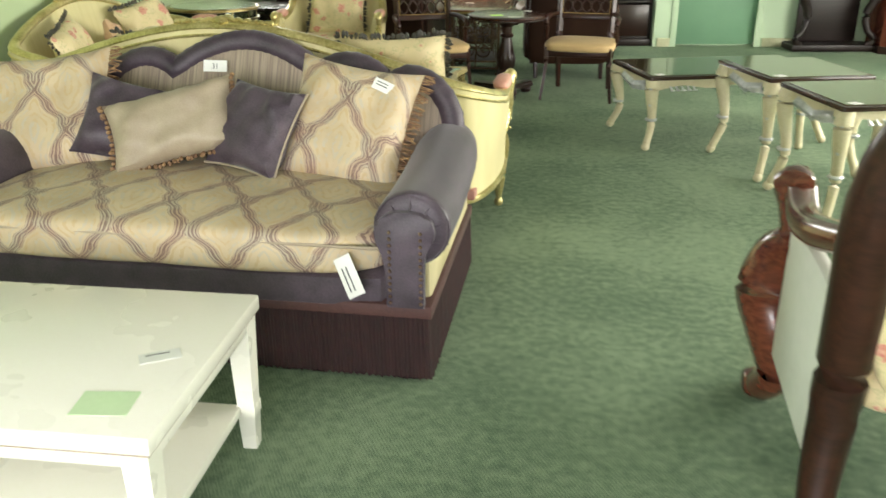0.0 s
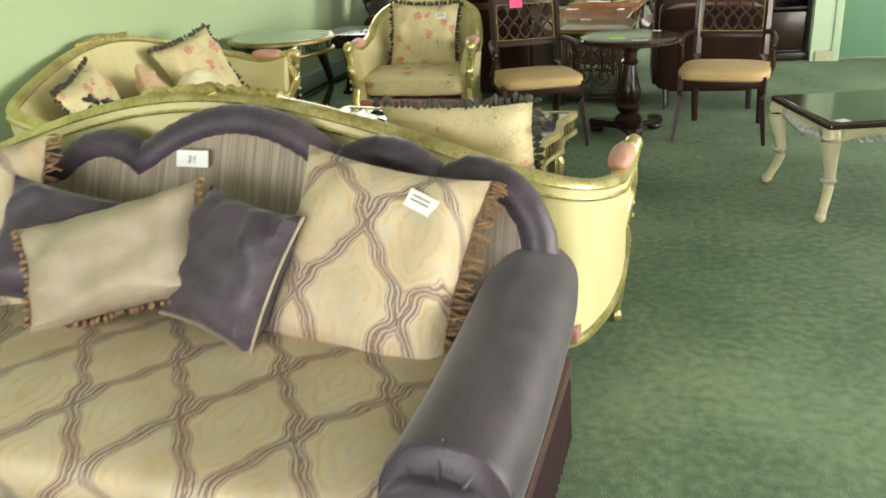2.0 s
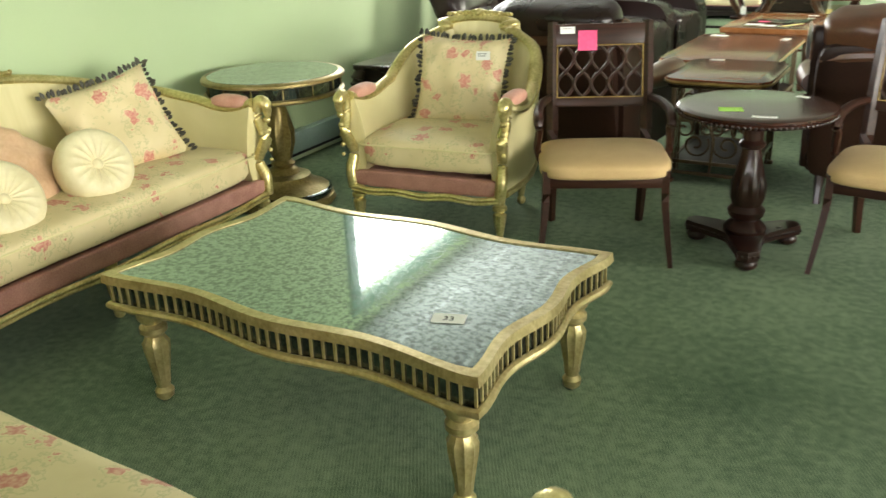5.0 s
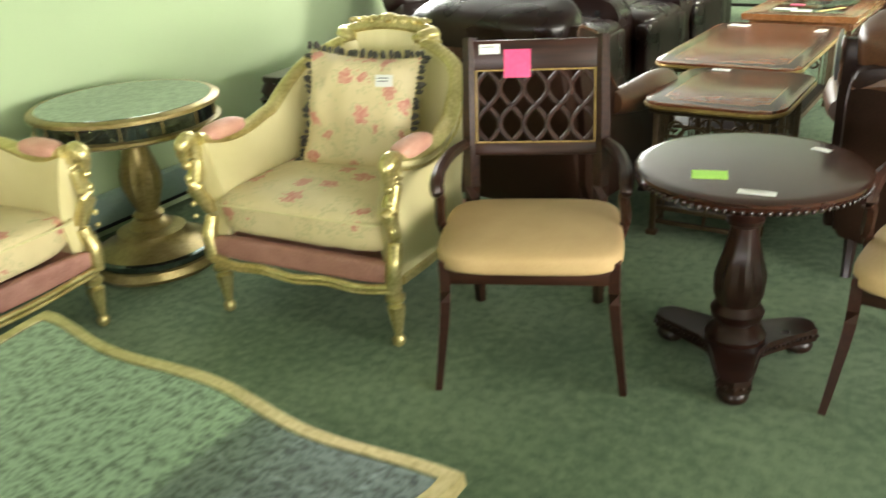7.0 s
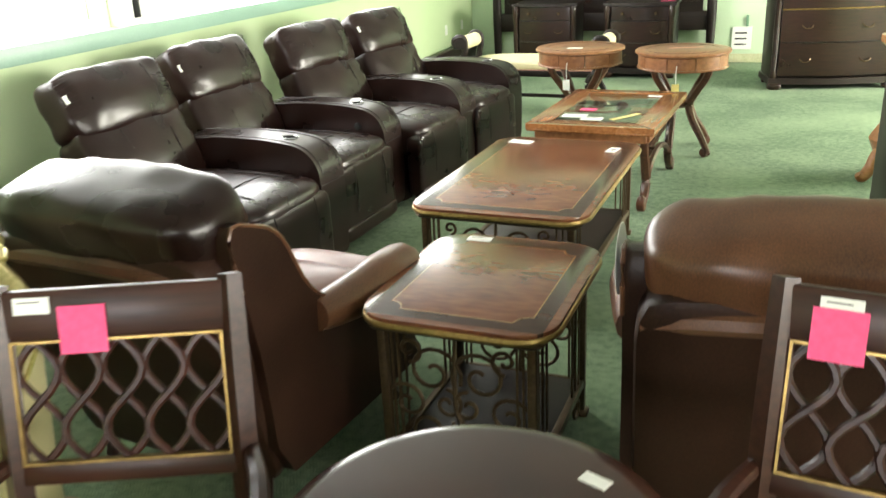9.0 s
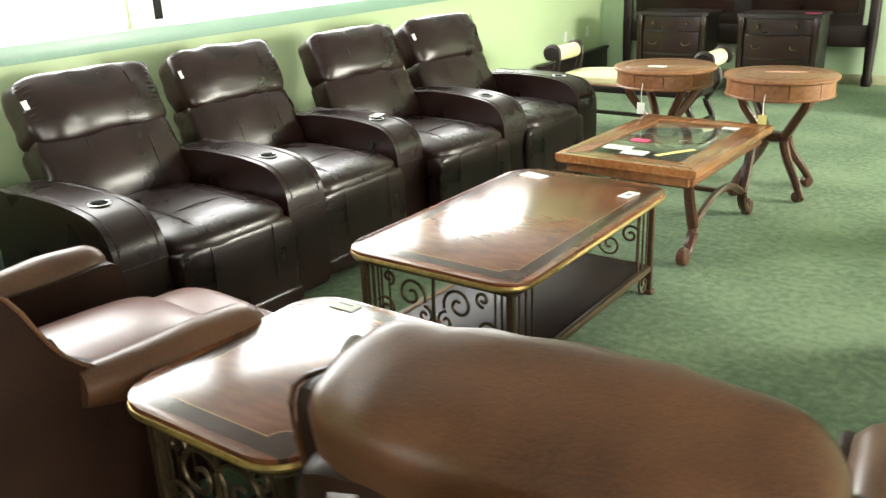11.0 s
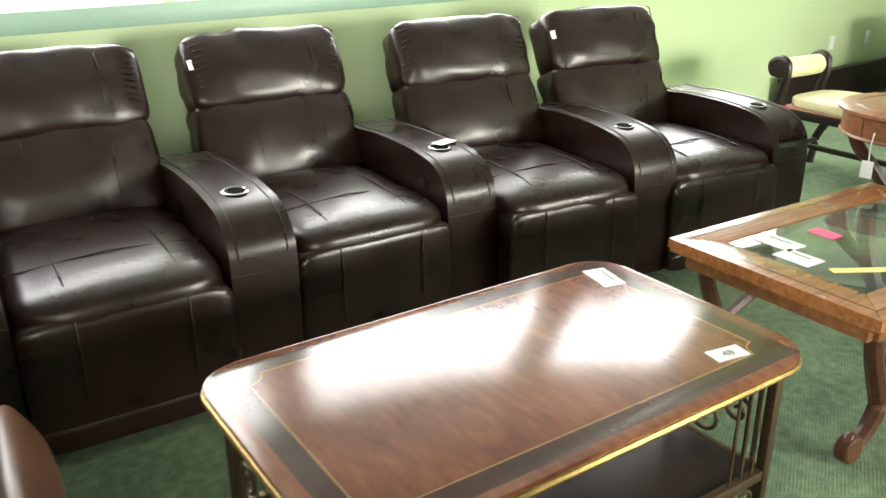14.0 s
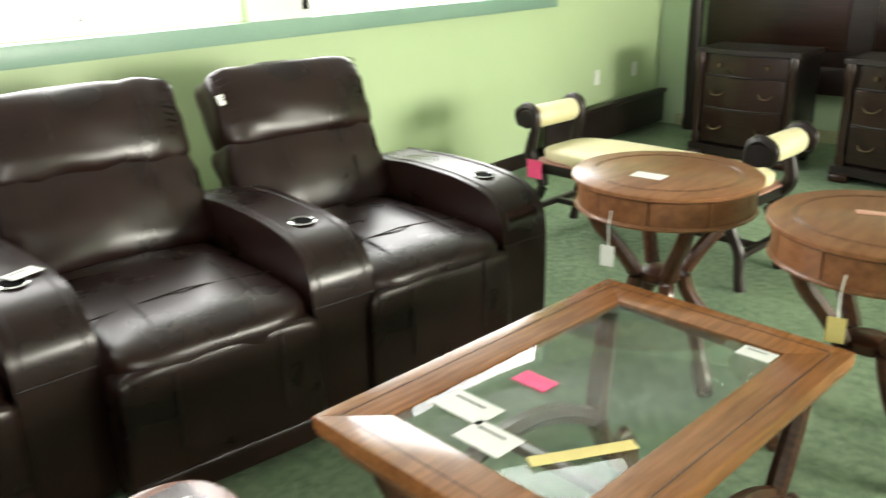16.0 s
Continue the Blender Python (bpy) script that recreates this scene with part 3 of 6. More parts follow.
# window wall: local x of the wall runs along the room's depth
wall_with_openings("wall_west", 21.0, CEIL + 0.02, 0.22, [(a + 3.5, b + 3.5, 1.19, 2.25) for a, b in WINDOWS],
                   ROOM @ pose(0, -3.5, 0, 0, 0, 90), "wall", "pale green painted wall with three windows")
wall_with_openings("wall_north", 9.5, CEIL + 0.02, 0.2, [], ROOM @ pose(-0.25, 17.4, 0), "wall2", "pale mint painted end wall")
# side and front walls stand out of view; their openings hold the added lamps
wall_with_openings("wall_east", 21.0, CEIL + 0.02, 0.2, [(2.9, 7.0, 0.8, 2.3), (8.7, 16.3, 0.75, 2.35)], ROOM @ pose(9.0, 17.4, 0, 0, 0, -90), "wall2", "pale green painted side wall")
wall_with_openings("wall_south", 9.5, CEIL + 0.02, 0.2, [(4.5, 8.9, 0.55, 2.4)], ROOM @ pose(9.2, -3.3, 0, 0, 0, 180), "wall", "pale green front wall with a shop window")
# partition facing the aisle
PART = pose(2.47, 10.12, 0, 0, 0, 0)
wall_with_openings("wall_partition", 4.6, CEIL + 0.02, 0.22, [(0.22, 1.22, -0.01, 2.1)], PART, "wall2", "pale mint partition wall with a closed green door")
for x0, x1, z0, z1 in ((0.19, 0.26, 0, 2.14), (1.18, 1.25, 0, 2.14)):
    solid("door_casing", box(bm_(), ((x0 + x1) / 2, -0.004, (z0 + z1) / 2), (x1 - x0, 0.03, z1 - z0)), "wall2", "pale mint door casing", "trim", PART, kind="structure")
dr = thing("door_1", PART @ pose(0.72, 0.09, 0), "closed flush door painted deep green", "door", kind="structure")
part("door_leaf", box(bm_(), (0, 0, 1.06), (0.98, 0.045, 2.08)), "panel", dr)
part("door_handle", lathe(bm_(), [(0.012, 0), (0.012, 0.04), (0.026, 0.05), (0.028, 0.07), (0.015, 0.082)], m=pose(-0.42, -0.022, 1.02, 90)), "chrome", dr, "steel knob")
solid("baseboard", box(bm_(), (1.75, -0.012, 0.05), (0.95, 0.02, 0.1)), "scuff", "scuffed tan baseboard strip", "baseboard", PART, kind="structure")
solid("baseboard", box(bm_(), (0.115, -0.012, 0.05), (0.15, 0.02, 0.1)), "scuff", "scuffed tan baseboard strip", "baseboard", PART, kind="structure")
room_box("baseboard", (4.5, 17.385, 0.05), (8.6, 0.02, 0.1), "scuff", "scuffed tan baseboard along the end wall", "baseboard")

for i, (a, b2) in enumerate(WINDOWS):
    mid, wd = (a + b2) / 2, b2 - a
    w = thing("window_%d" % (i + 1), ROOM @ pose(-0.10, mid, 1.19), "white-framed window with bright overcast daylight outside", "window", kind="structure")
    fb = bm_()
    for yy in (-wd / 2 + 0.035, wd / 2 - 0.035):
        box(fb, (0, yy, 0.53), (0.08, 0.07, 1.06))
    box(fb, (0, 0, 0.03), (0.078, wd - 0.14, 0.06))
    box(fb, (0, 0, 1.03), (0.078, wd - 0.14, 0.06))
    part("window_frame", fb, "frame", w)
    part("mullion", box(bm_(), (0.004, wd * 0.13, 0.53), (0.06, 0.06, 0.94)), "frame", w)
    pn = part("pane", box(bm_(), (-0.01, 0, 0.53), (0.006, wd - 0.142, 0.94), 0), "pane", w)
    pn.visible_shadow = False
    sb = bm_()
    for k in range(int(wd / 0.16)):
        box(sb, (0.055, -wd / 2 + 0.12 + 0.16 * k, 0.07), (0.004, 0.05, 0.010), 0)
    part("blind_track", sb, "frame", w)
# sill and surround
room_box("window_sill", (0.015, 12.255, 1.145), (0.06, 6.9, 0.09), "trim", "grey-green painted window sill board", "trim")
room_box("trim", (0.008, 12.255, 2.31), (0.03, 6.9, 0.11), "trim", "grey-green painted window head trim", "trim")
for v0, v1 in ((8.81, 8.93), (15.58, 15.70)):
    room_box("trim", (0.008, (v0 + v1) / 2, 1.72), (0.03, v1 - v0, 1.06), "trim", "grey-green painted window side trim", "trim")
for a, b2 in ((10.74, 10.96), (13.08, 13.44)):
    room_box("window_mullion", (0.008, (a + b2) / 2, 1.72), (0.04, b2 - a, 1.062), "frame", "white wall mullion between two windows", "trim")
# solid black strips paint the shade of the gaps beside the frames
room_box("window_mullion", (0.032, 10.87, 1.72), (0.012, 0.05, 0.98), "cup", "dark gap beside the window frame", "trim")
room_box("window_mullion", (0.032, 13.40, 1.72), (0.012, 0.035, 0.98), "cup", "dark gap beside the window frame", "trim")
solid("backdrop", box(bm_(), (-2.5, 12.2, 1.6), (0.02, 16.0, 4.0), 0), "sky", "bright overcast daylight outside the windows", "backdrop", ROOM, kind="structure")
# baseboard heater
hb = thing("baseboard_heater", ROOM @ pose(0.0, 8.2, 0), "long grey-green baseboard heater along the wall", "heater", kind="structure")
part("cover", box(bm_(), (0.035, 0, 0.13), (0.07, 4.4, 0.16), 0.012), "heater", hb)
part("fin_slot", box(bm_(), (0.066, 0, 0.065), (0.014, 4.3, 0.02)), "cup", hb)
room_box("baseboard", (0.012, 13.9, 0.05), (0.022, 6.9, 0.1), "black", "dark baseboard under the windows", "baseboard")
for yy in (16.35, 16.95):
    o = thing("wall_outlet", ROOM @ pose(0.0, yy, 0.52), "white plastic electrical outlet plate on the wall", "outlet")
    part("plate", box(bm_(), (0.004, 0, 0), (0.008, 0.075, 0.115), 0.002), "frame", o)
    part("socket", box(bm_(), (0.009, 0, 0.02), (0.004, 0.03, 0.03), 0.001), "grid", o)


# ---- mauve sofa ----
def sofa_back_top(x):
    """Height of the scalloped back: three humps to each side's end."""
    a = abs(x)
    if a < 0.32:
        return 0.875 + 0.13 * max(0.0, math.cos(math.pi * a / 0.64)) ** 0.8
    if a < 0.61:
        return 0.875 - 0.03 * (a - 0.32) / 0.29 + 0.068 * max(0.0, math.sin(math.pi * (a - 0.32) / 0.29)) ** 0.7
    k = (a - 0.61) / 0.30
    return 0.635 + 0.25 * math.sqrt(max(0.0, 1 - max(0.0, (k - 0.3) / 0.7) ** 2)) - 0.04 * (1 - min(1, k / 0.3))


def mauve_sofa(m):
    s = thing("sofa", m, "mauve velvet and cream brocade sofa with scalloped back and fringe", "sofa")
    hw, dp = 0.96, 1.06
    # bullion fringe: a pleated skirt
    b = bm_()
    out = []
    per = [(-hw, 0.0), (hw, 0.0), (hw, dp), (-hw, dp)]
    for (x0, y0), (x1, y1) in zip(per, per[1:] + per[:1]):
        ln = math.hypot(x1 - x0, y1 - y0)
        k = int(ln / 0.006)
        nx, ny = (y1 - y0) / ln, -(x1 - x0) / ln
        for i in range(k):
            t = i / k
            o = 0.0035 * (i % 2) - 0.002 * math.sin(i * 0.9)
            out.append((x0 + (x1 - x0) * t + nx * o, y0 + (y1 - y0) * t + ny * o))
    lo = [b.verts.new((x * 1.004, y, 0.012 + 0.006 * math.sin(i * 1.7))) for i, (x, y) in enumerate(out)]
    hi = [b.verts.new((x * 0.997, y, 0.245)) for x, y in out]
    n = len(out)
    for i in range(n):
        b.faces.new((lo[i], lo[(i + 1) % n], hi[(i + 1) % n], hi[i]))
    b.faces.new(hi)
    b.faces.new(lo[::-1])
    part("bullion_fringe", b, "fringe", s, "dark maroon bullion fringe skirt")
    part("braid", box(bm_(), (0, dp / 2, 0.264), (hw * 2 + 0.012, dp + 0.012, 0.05), 0.01), "gimp", s, "wine-coloured braid")
    part("seat_rail", soft_box(bm_(), (0, 0.46, 0.325), (1.66, 0.94, 0.13), 14, 5), "velvet", s)
    part("seat_cushion", soft_box(bm_(), (0, 0.43, 0.452), (1.64, 0.90, 0.175), 7, 13, crown=0.035, wrinkle=0.012), "brocade", s, "cream brocade seat cushion with ogee pattern")
    wl = [(x, y, 0.49) for x, y in rounded(0.815, 0.445, 0.05)]
    part("welt", tube(bm_(), [(x, y + 0.43, z) for x, y, z in wl], 0.006, 6, True), "linen", s)
    for sx in (-1, 1):
        part("side_panel", box(bm_(), (sx * 0.885, 0.55, 0.42), (0.13, 0.96, 0.32), 0.02), "sidestripe", s, "gold striped silk side panel")
        b = bm_()
        # rolled arm with gathered front
        rr = 0.128
        pts = [(sx * 0.895, 0.005, 0.55), (sx * 0.895, 0.02, 0.55), (sx * 0.895, 0.05, 0.55), (sx * 0.897, 0.25, 0.548), (sx * 0.895, 0.5, 0.558), (sx * 0.89, 0.75, 0.572), (sx * 0.885, 0.96, 0.58)]
        tube(b, smooth_path(pts, 4), [0.085, 0.118, rr, rr, rr, rr, 0.128, 0.11], 22)
        part("arm_roll", b, "velvet", s)
        b = bm_()
        prof = smooth_path([(-0.075, 0.285, 0), (-0.075, 0.37, 0), (-0.085, 0.46, 0), (-0.115, 0.55, 0), (-0.07, 0.61, 0), (0.0, 0.62, 0), (0.07, 0.60, 0), (0.085, 0.54, 0), (0.055, 0.47, 0), (0.05, 0.37, 0), (0.05, 0.285, 0)], 5)
        slab(b, [(sx * p.x, p.y) for p in prof], 0, 0.035, 0.008, pose(sx * 0.892, 0.012, 0, 90, 0, 0))
        part("arm_front", b, "velvet", s, "mauve velvet scroll front")
        b = bm_()
        for xo in (-0.062, 0.04):
            for i in range(12):
                zz = 0.305 + 0.0225 * i
                bmesh.ops.create_uvsphere(b, u_segments=8, v_segments=5, radius=0.0065, matrix=pose(sx * (0.892 + xo), -0.024, zz))
        part("nail_trim", b, "nail", s, "row of antique brass nails")
        b = bm_()
        for i in range(9):
            a = radians(-60 + 300 * i / 8)
            tube(b, [(sx * 0.895 + 0.04 * math.cos(a), -0.004, 0.55 + 0.04 * math.sin(a)), (sx * 0.895 + 0.085 * math.cos(a), 0.0, 0.55 + 0.085 * math.sin(a)), (sx * 0.895 + 0.128 * math.cos(a), 0.035, 0.55 + 0.128 * math.sin(a))], 0.004, 5)
        part("arm_gathers", b, "velvet", s)
    # back
    xs = [i * 0.91 / 48 for i in range(-48, 49)]
    b = bm_()
    tilt = lambda z: 0.80 + (z - 0.4) * 0.34
    fr, bk = [], []
    for x in xs:
        zt = sofa_back_top(x)
        colf, colb = [], []
        for k in range(9):
            z = 0.40 + (zt - 0.40) * k / 8
            bul = 0.035 * math.sin(math.pi * min(1, k / 8)) * (1 - (x / 0.92) ** 4)
            colf.append(b.verts.new((x, tilt(z) - bul, z)))
            colb.append(b.verts.new((x, max(tilt(z) + 0.05, 1.0), z)))
        fr.append(colf)
        bk.append(colb)
    for i in range(len(xs) - 1):
        for k in range(8):
            b.faces.new((fr[i][k], fr[i + 1][k], fr[i + 1][k + 1], fr[i][k + 1]))
            b.faces.new((bk[i][k], bk[i][k + 1], bk[i + 1][k + 1], bk[i + 1][k]))
        b.faces.new((fr[i][8], fr[i + 1][8], bk[i + 1][8], bk[i][8]))
        b.faces.new((fr[i][0], bk[i][0], bk[i + 1][0], fr[i + 1][0]))
    for e in (0, -1):
        for k in range(8):
            b.faces.new((fr[e][k], fr[e][k + 1], bk[e][k + 1], bk[e][k]))
    part("back_panel", b, "taupe", s, "taupe striped silk inner back")
    rim = [(x, tilt(sofa_back_top(x)) + 0.015, sofa_back_top(x) - 0.02) for x in xs]
    rim = [(-0.905, tilt(0.5), 0.5)] + rim + [(0.905, tilt(0.5), 0.5)]
    part("back_roll", tube(bm_(), rim, [0.050 + 0.0015 * (-1) ** i for i in range(len(rim))], 12, up=(0, -1, 0.3)), "velvet", s, "gathered mauve velvet back border")
    part("outside_back", box(bm_(), (0, 1.03, 0.50), (1.78, 0.05, 0.46), 0.02), "sidestripe", s)
    card("lot_tag", s, pose(-0.12, tilt(0.9) - 0.047, 0.895, 73, 0, 0), 0.105, 0.048, "paper", 0, "white paper lot tag", "31")
    card("price_tag", s, pose(0.70, -0.045, 0.40, 80, 0, -20) @ pose(0, 0, 0, 0, 0, 122), 0.14, 0.07, "paper", 2, "white hang tag")
    return s


SOFA = pose(-0.99, 2.675, 0, 0, 0, -9)
mauve_sofa(SOFA)
brf = ("tassel", 0.048, 0.0036, False)
pillow("throw_pillow", SOFA @ pose(0.52, 0.67, 0.72, 60, 8, -4), 0.50, 0.52, 0.19, "brocade", "large cream brocade pillow with brown tassel fringe on the sofa", brf, "r", 0.3, group="sofa pillows")
pillow("throw_pillow", SOFA @ pose(-0.77, 0.67, 0.715, 60, -6, 8), 0.56, 0.54, 0.19, "brocade", "large cream brocade pillow with brown tassel fringe on the sofa", brf, "r", 1.3, group="sofa pillows")
pillow("throw_pillow", SOFA @ pose(-0.38, 0.64, 0.71, 58, 14, 10), 0.40, 0.34, 0.15, "velvet", "small mauve velvet pillow with wrinkled corner", None, "", 2.2, "velvet", group="sofa pillows")
pillow("throw_pillow", SOFA @ pose(0.17, 0.58, 0.72, 56, 4, -22), 0.36, 0.36, 0.14, "velvet", "small mauve velvet pillow with piped edge", None, "", 3.1, "linen", group="sofa pillows")
pillow("throw_pillow", SOFA @ pose(-0.16, 0.56, 0.725, 56, -13, 16), 0.52, 0.30, 0.15, "linen", "oatmeal silk lumbar pillow with beaded tassel edges", ("tassel", 0.022, 0.0085, True), "lrb", 4.4, group="sofa pillows")
tg = thing("paper_tag", SOFA @ pose(0.52, 0.67, 0.72, 60, 8, -4) @ pose(0.12, 0.16, 0.086, 0, 0, -14), "white paper tag pinned on the brocade pillow", "tag")
card("slip", tg, Matrix(), 0.08, 0.045, "paper", 2)


# ---- white square coffee table ----
def white_table(m):
    s = thing("coffee_table", m, "white lacquered coffee table with lower shelf", "coffee table")
    w, d, h = 1.25, 0.72, 0.485
    part("tabletop", box(bm_(), (0, 0, h - 0.022), (w, d, 0.044), 0.004), "white", s)
    part("apron_groove", box(bm_(), (0, 0, h - 0.047), (w - 0.012, d - 0.012, 0.007), 0), "tassel", s)
    part("apron", box(bm_(), (0, 0, h - 0.068), (w - 0.03, d - 0.03, 0.04), 0.003), "white", s)
    lg = None
    for sx in (-1, 1):
        for sy in (-1, 1):
            q = pose(sx * (w / 2 - 0.045), sy * (d / 2 - 0.045), 0)
            if lg is None:
                b = bm_()
                lathe(b, [(0.030, 0), (0.036, 0.11), (0.04, 0.115), (0.04, 0.15), (0.036, 0.155), (0.047, h - 0.05)], seg=4, m=pose(0, 0, 0, 0, 0, 45))
                lg = part("leg", b, "white", s, "", q)
            else:
                again(lg, q)
    part("shelf", box(bm_(), (0, 0, 0.135), (w - 0.12, d - 0.12, 0.03), 0.004), "white", s)
    card("lot_tag", s, pose(0.50, -0.02, h, 0, 0, 30), 0.10, 0.05, "paper", 1, "white lot tag")
    card("sticky_note", s, pose(0.47, -0.24, h, 0, 0, 6), 0.13, 0.10, "palegreen", 0, "pale green sticky note")
    return s


WROT = -7
white_table(pose(-0.53, 2.20, 0, 0, 0, WROT) @ pose(-0.625, -0.36, 0))


# ---- gilt seats in one family ----
def gilt_seat(name, m, width, depth, crest, arm, label, category, seat_z=0.44, buttons=0):
    s = thing(name, m, label, category)
    hw = width / 2
    rc = 0.26
    half = [(hw, 0.03), (hw + 0.012, depth * 0.35), (hw - 0.01, depth - rc), (hw - rc * 0.3, depth - rc * 0.28), (hw - rc, depth - 0.01), (hw * 0.45, depth + 0.02), (0.0, depth + 0.03)]
    right = smooth_path([(x, y, 0) for x, y in half], 7)
    plan = [Vector((p.x, p.y, 0)) for p in right] + [Vector((-p.x, p.y, 0)) for p in right[-2::-1]]
    n = len(plan)
    ln = [0.0]
    for a, c in zip(plan, plan[1:]):
        ln.append(ln[-1] + (c - a).length)
    tot = ln[-1]
    side = depth * 0.95

    def top(i):
        d = min(ln[i], tot - ln[i])
        if d < side * 0.62:                       # arm: dips, then rises to the front scroll
            k = d / (side * 0.62)
            return arm + 0.03 * (1 - k) ** 2 - 0.025 * math.sin(math.pi * min(1, k * 1.1)) + 0.03 * k ** 2
        k = (d - side * 0.62) / (tot / 2 - side * 0.62)
        ease = k * k * (3 - 2 * k)
        if width < 1.5:                           # a rounder, fuller hoop on the armchair
            return arm + 0.03 + (crest - arm - 0.03) * (0.15 * ease + 0.85 * (1 - (1 - k) ** 2.2))
        return arm + 0.03 + (crest - arm - 0.03) * (0.45 * ease + 0.55 * math.sin(math.pi / 2 * k))

    tops = [top(i) for i in range(n)]
    bot = 0.26
    norm = []
    for i in range(n):
        d = plan[min(i + 1, n - 1)] - plan[max(i - 1, 0)]
        norm.append(Vector((d.y, -d.x, 0)).normalized())
    flare = lambda z: 0.05 * max(0, (z - 0.4) / 0.6)

    def sheet(off, z_lo, lift, puff):
        rows = []
        for i in range(n):
            col = []
            for k in range(9):
                t = k / 8
                z = z_lo + (tops[i] - lift - z_lo) * t
                col.append(plan[i] + norm[i] * (off + flare(z) + puff * math.sin(math.pi * t)) + Vector((0, 0, z)))
            rows.append(col)
        return rows

    b = bm_()
    o, inn = sheet(0.0, bot, 0.0, 0.0), sheet(-0.06, bot, 0.01, -0.03)
    vo = [[b.verts.new(p) for p in c] for c in o]
    vi = [[b.verts.new(p) for p in c] for c in inn]
    for i in range(n - 1):
        for k in range(8):
            b.faces.new((vo[i][k], vo[i + 1][k], vo[i + 1][k + 1], vo[i][k + 1]))
            b.faces.new((vi[i][k], vi[i][k + 1], vi[i + 1][k + 1], vi[i + 1][k]))
        b.faces.new((vo[i][8], vo[i + 1][8], vi[i + 1][8], vi[i][8]))
        b.faces.new((vo[i][0], vi[i][0], vi[i + 1][0], vo[i + 1][0]))
    for e in (0, -1):
        for k in range(8):
            b.faces.new((vo[e][k], vo[e][k + 1], vi[e][k + 1], vi[e][k]))
    part("upholstered_shell", b, "cream", s, "cream moire silk inside and outside back")
    rail = [o[i][8] * 0.5 + inn[i][8] * 0.5 + Vector((0, 0, 0.008)) for i in range(n)]
    part("top_rail", tube(bm_(), rail, 0.026, 10, flat=1.25), "gold", s, "carved gold-leaf top rail")
    groove = [o[i][8] + Vector((0, 0, -0.028)) for i in range(n)]
    part("rail_bead", tube(bm_(), groove, 0.007, 6), "gold", s)
    low = [o[i][0] for i in range(n)]
    part("bottom_rail", tube(bm_(), low, 0.018, 8, flat=0.8), "gold", s, "beaded gold-leaf bottom rail")
    # front scroll posts, pads, legs
    b = None
    for sx in (-1, 1):
        b = bm_()
        pts = smooth_path([(sx * (hw + 0.015), -0.035, arm - 0.035), (sx * (hw + 0.015), -0.03, arm + 0.025), (sx * (hw + 0.012), 0.01, arm + 0.035), (sx * (hw + 0.008), 0.02, arm - 0.05), (sx * hw, -0.02, arm - 0.14), (sx * (hw - 0.015), 0.03, 0.42), (sx * (hw - 0.01), 0.0, 0.33), (sx * (hw - 0.02), -0.005, 0.24)], 5)
        tube(b, pts, [0.014, 0.03, 0.03, 0.026, 0.03, 0.026, 0.03, 0.028], 10)
        for k in range(5):
            bmesh.ops.create_uvsphere(b, u_segments=8, v_segments=6, radius=0.018 - 0.002 * k, matrix=pose(sx * (hw + 0.012), -0.03, arm - 0.05 - 0.05 * k))
        part("arm_post", b, "gold", s, "carved gold-leaf scroll arm post")
        part("arm_pad", soft_box(bm_(), (sx * (hw - 0.005), 0.17, arm + 0.032), (0.085, 0.23, 0.055), 3, 5, crown=0.01), "pinkpad", s, "salmon velvet arm pad")
    legs = [(-hw + 0.03, 0.02), (hw - 0.03, 0.02), (-hw + 0.14, depth - 0.08), (hw - 0.14, depth - 0.08)]
    if width > 1.5:
        legs += [(0, 0.02)]
    lb = lathe(bm_(), [(0.012, 0), (0.022, 0.01), (0.024, 0.03), (0.014, 0.045), (0.018, 0.06), (0.030, 0.13), (0.034, 0.16), (0.022, 0.172), (0.036, 0.185), (0.036, 0.20), (0.026, 0.21), (0.03, 0.26)], seg=16, flute=8, depth=0.12, band=(0.05, 0.165))
    lg = part("leg", lb, "gold", s, "turned gold-leaf leg", pose(*legs[0], 0))
    for x, y in legs[1:]:
        again(lg, pose(x, y, 0))
    part("seat_deck", box(bm_(), (0, depth * 0.48, 0.29), (width - 0.10, depth * 0.92, 0.05), 0.01), "rosevelvet", s)
    part("front_apron", soft_box(bm_(), (0, 0.005, 0.292), (width - 0.05, 0.05, 0.085), 6, 6), "rosevelvet", s, "dusty rose velvet apron")
    for zz, rr in ((0.245, 0.012), (0.225, 0.008)):
        pts = [(x, -0.015 - 0.03 * (1 - (x / hw) ** 2), zz - 0.006 * math.cos(x / hw * math.pi * 3)) for x in [hw * (i / 15 - 1) * 0.97 for i in range(31)]]
        part("apron_moulding", tube(bm_(), pts, rr, 8), "gold", s)
    part("seat_cushion", soft_box(bm_(), (0, depth * 0.42, seat_z - 0.055), (width - 0.10, depth * 0.86, 0.15), 8, 9, crown=0.03, wrinkle=0.008), "floral", s, "cream floral silk seat cushion")
    cw = [(x, y + depth * 0.42, seat_z - 0.012) for x, y in rounded(hw - 0.052, depth * 0.428, 0.05)]
    part("cushion_welt", tube(bm_(), cw, 0.005, 6, True), "cream", s)
    # carved crest
    b = bm_()
    ci = n // 2
    cp = rail[ci]
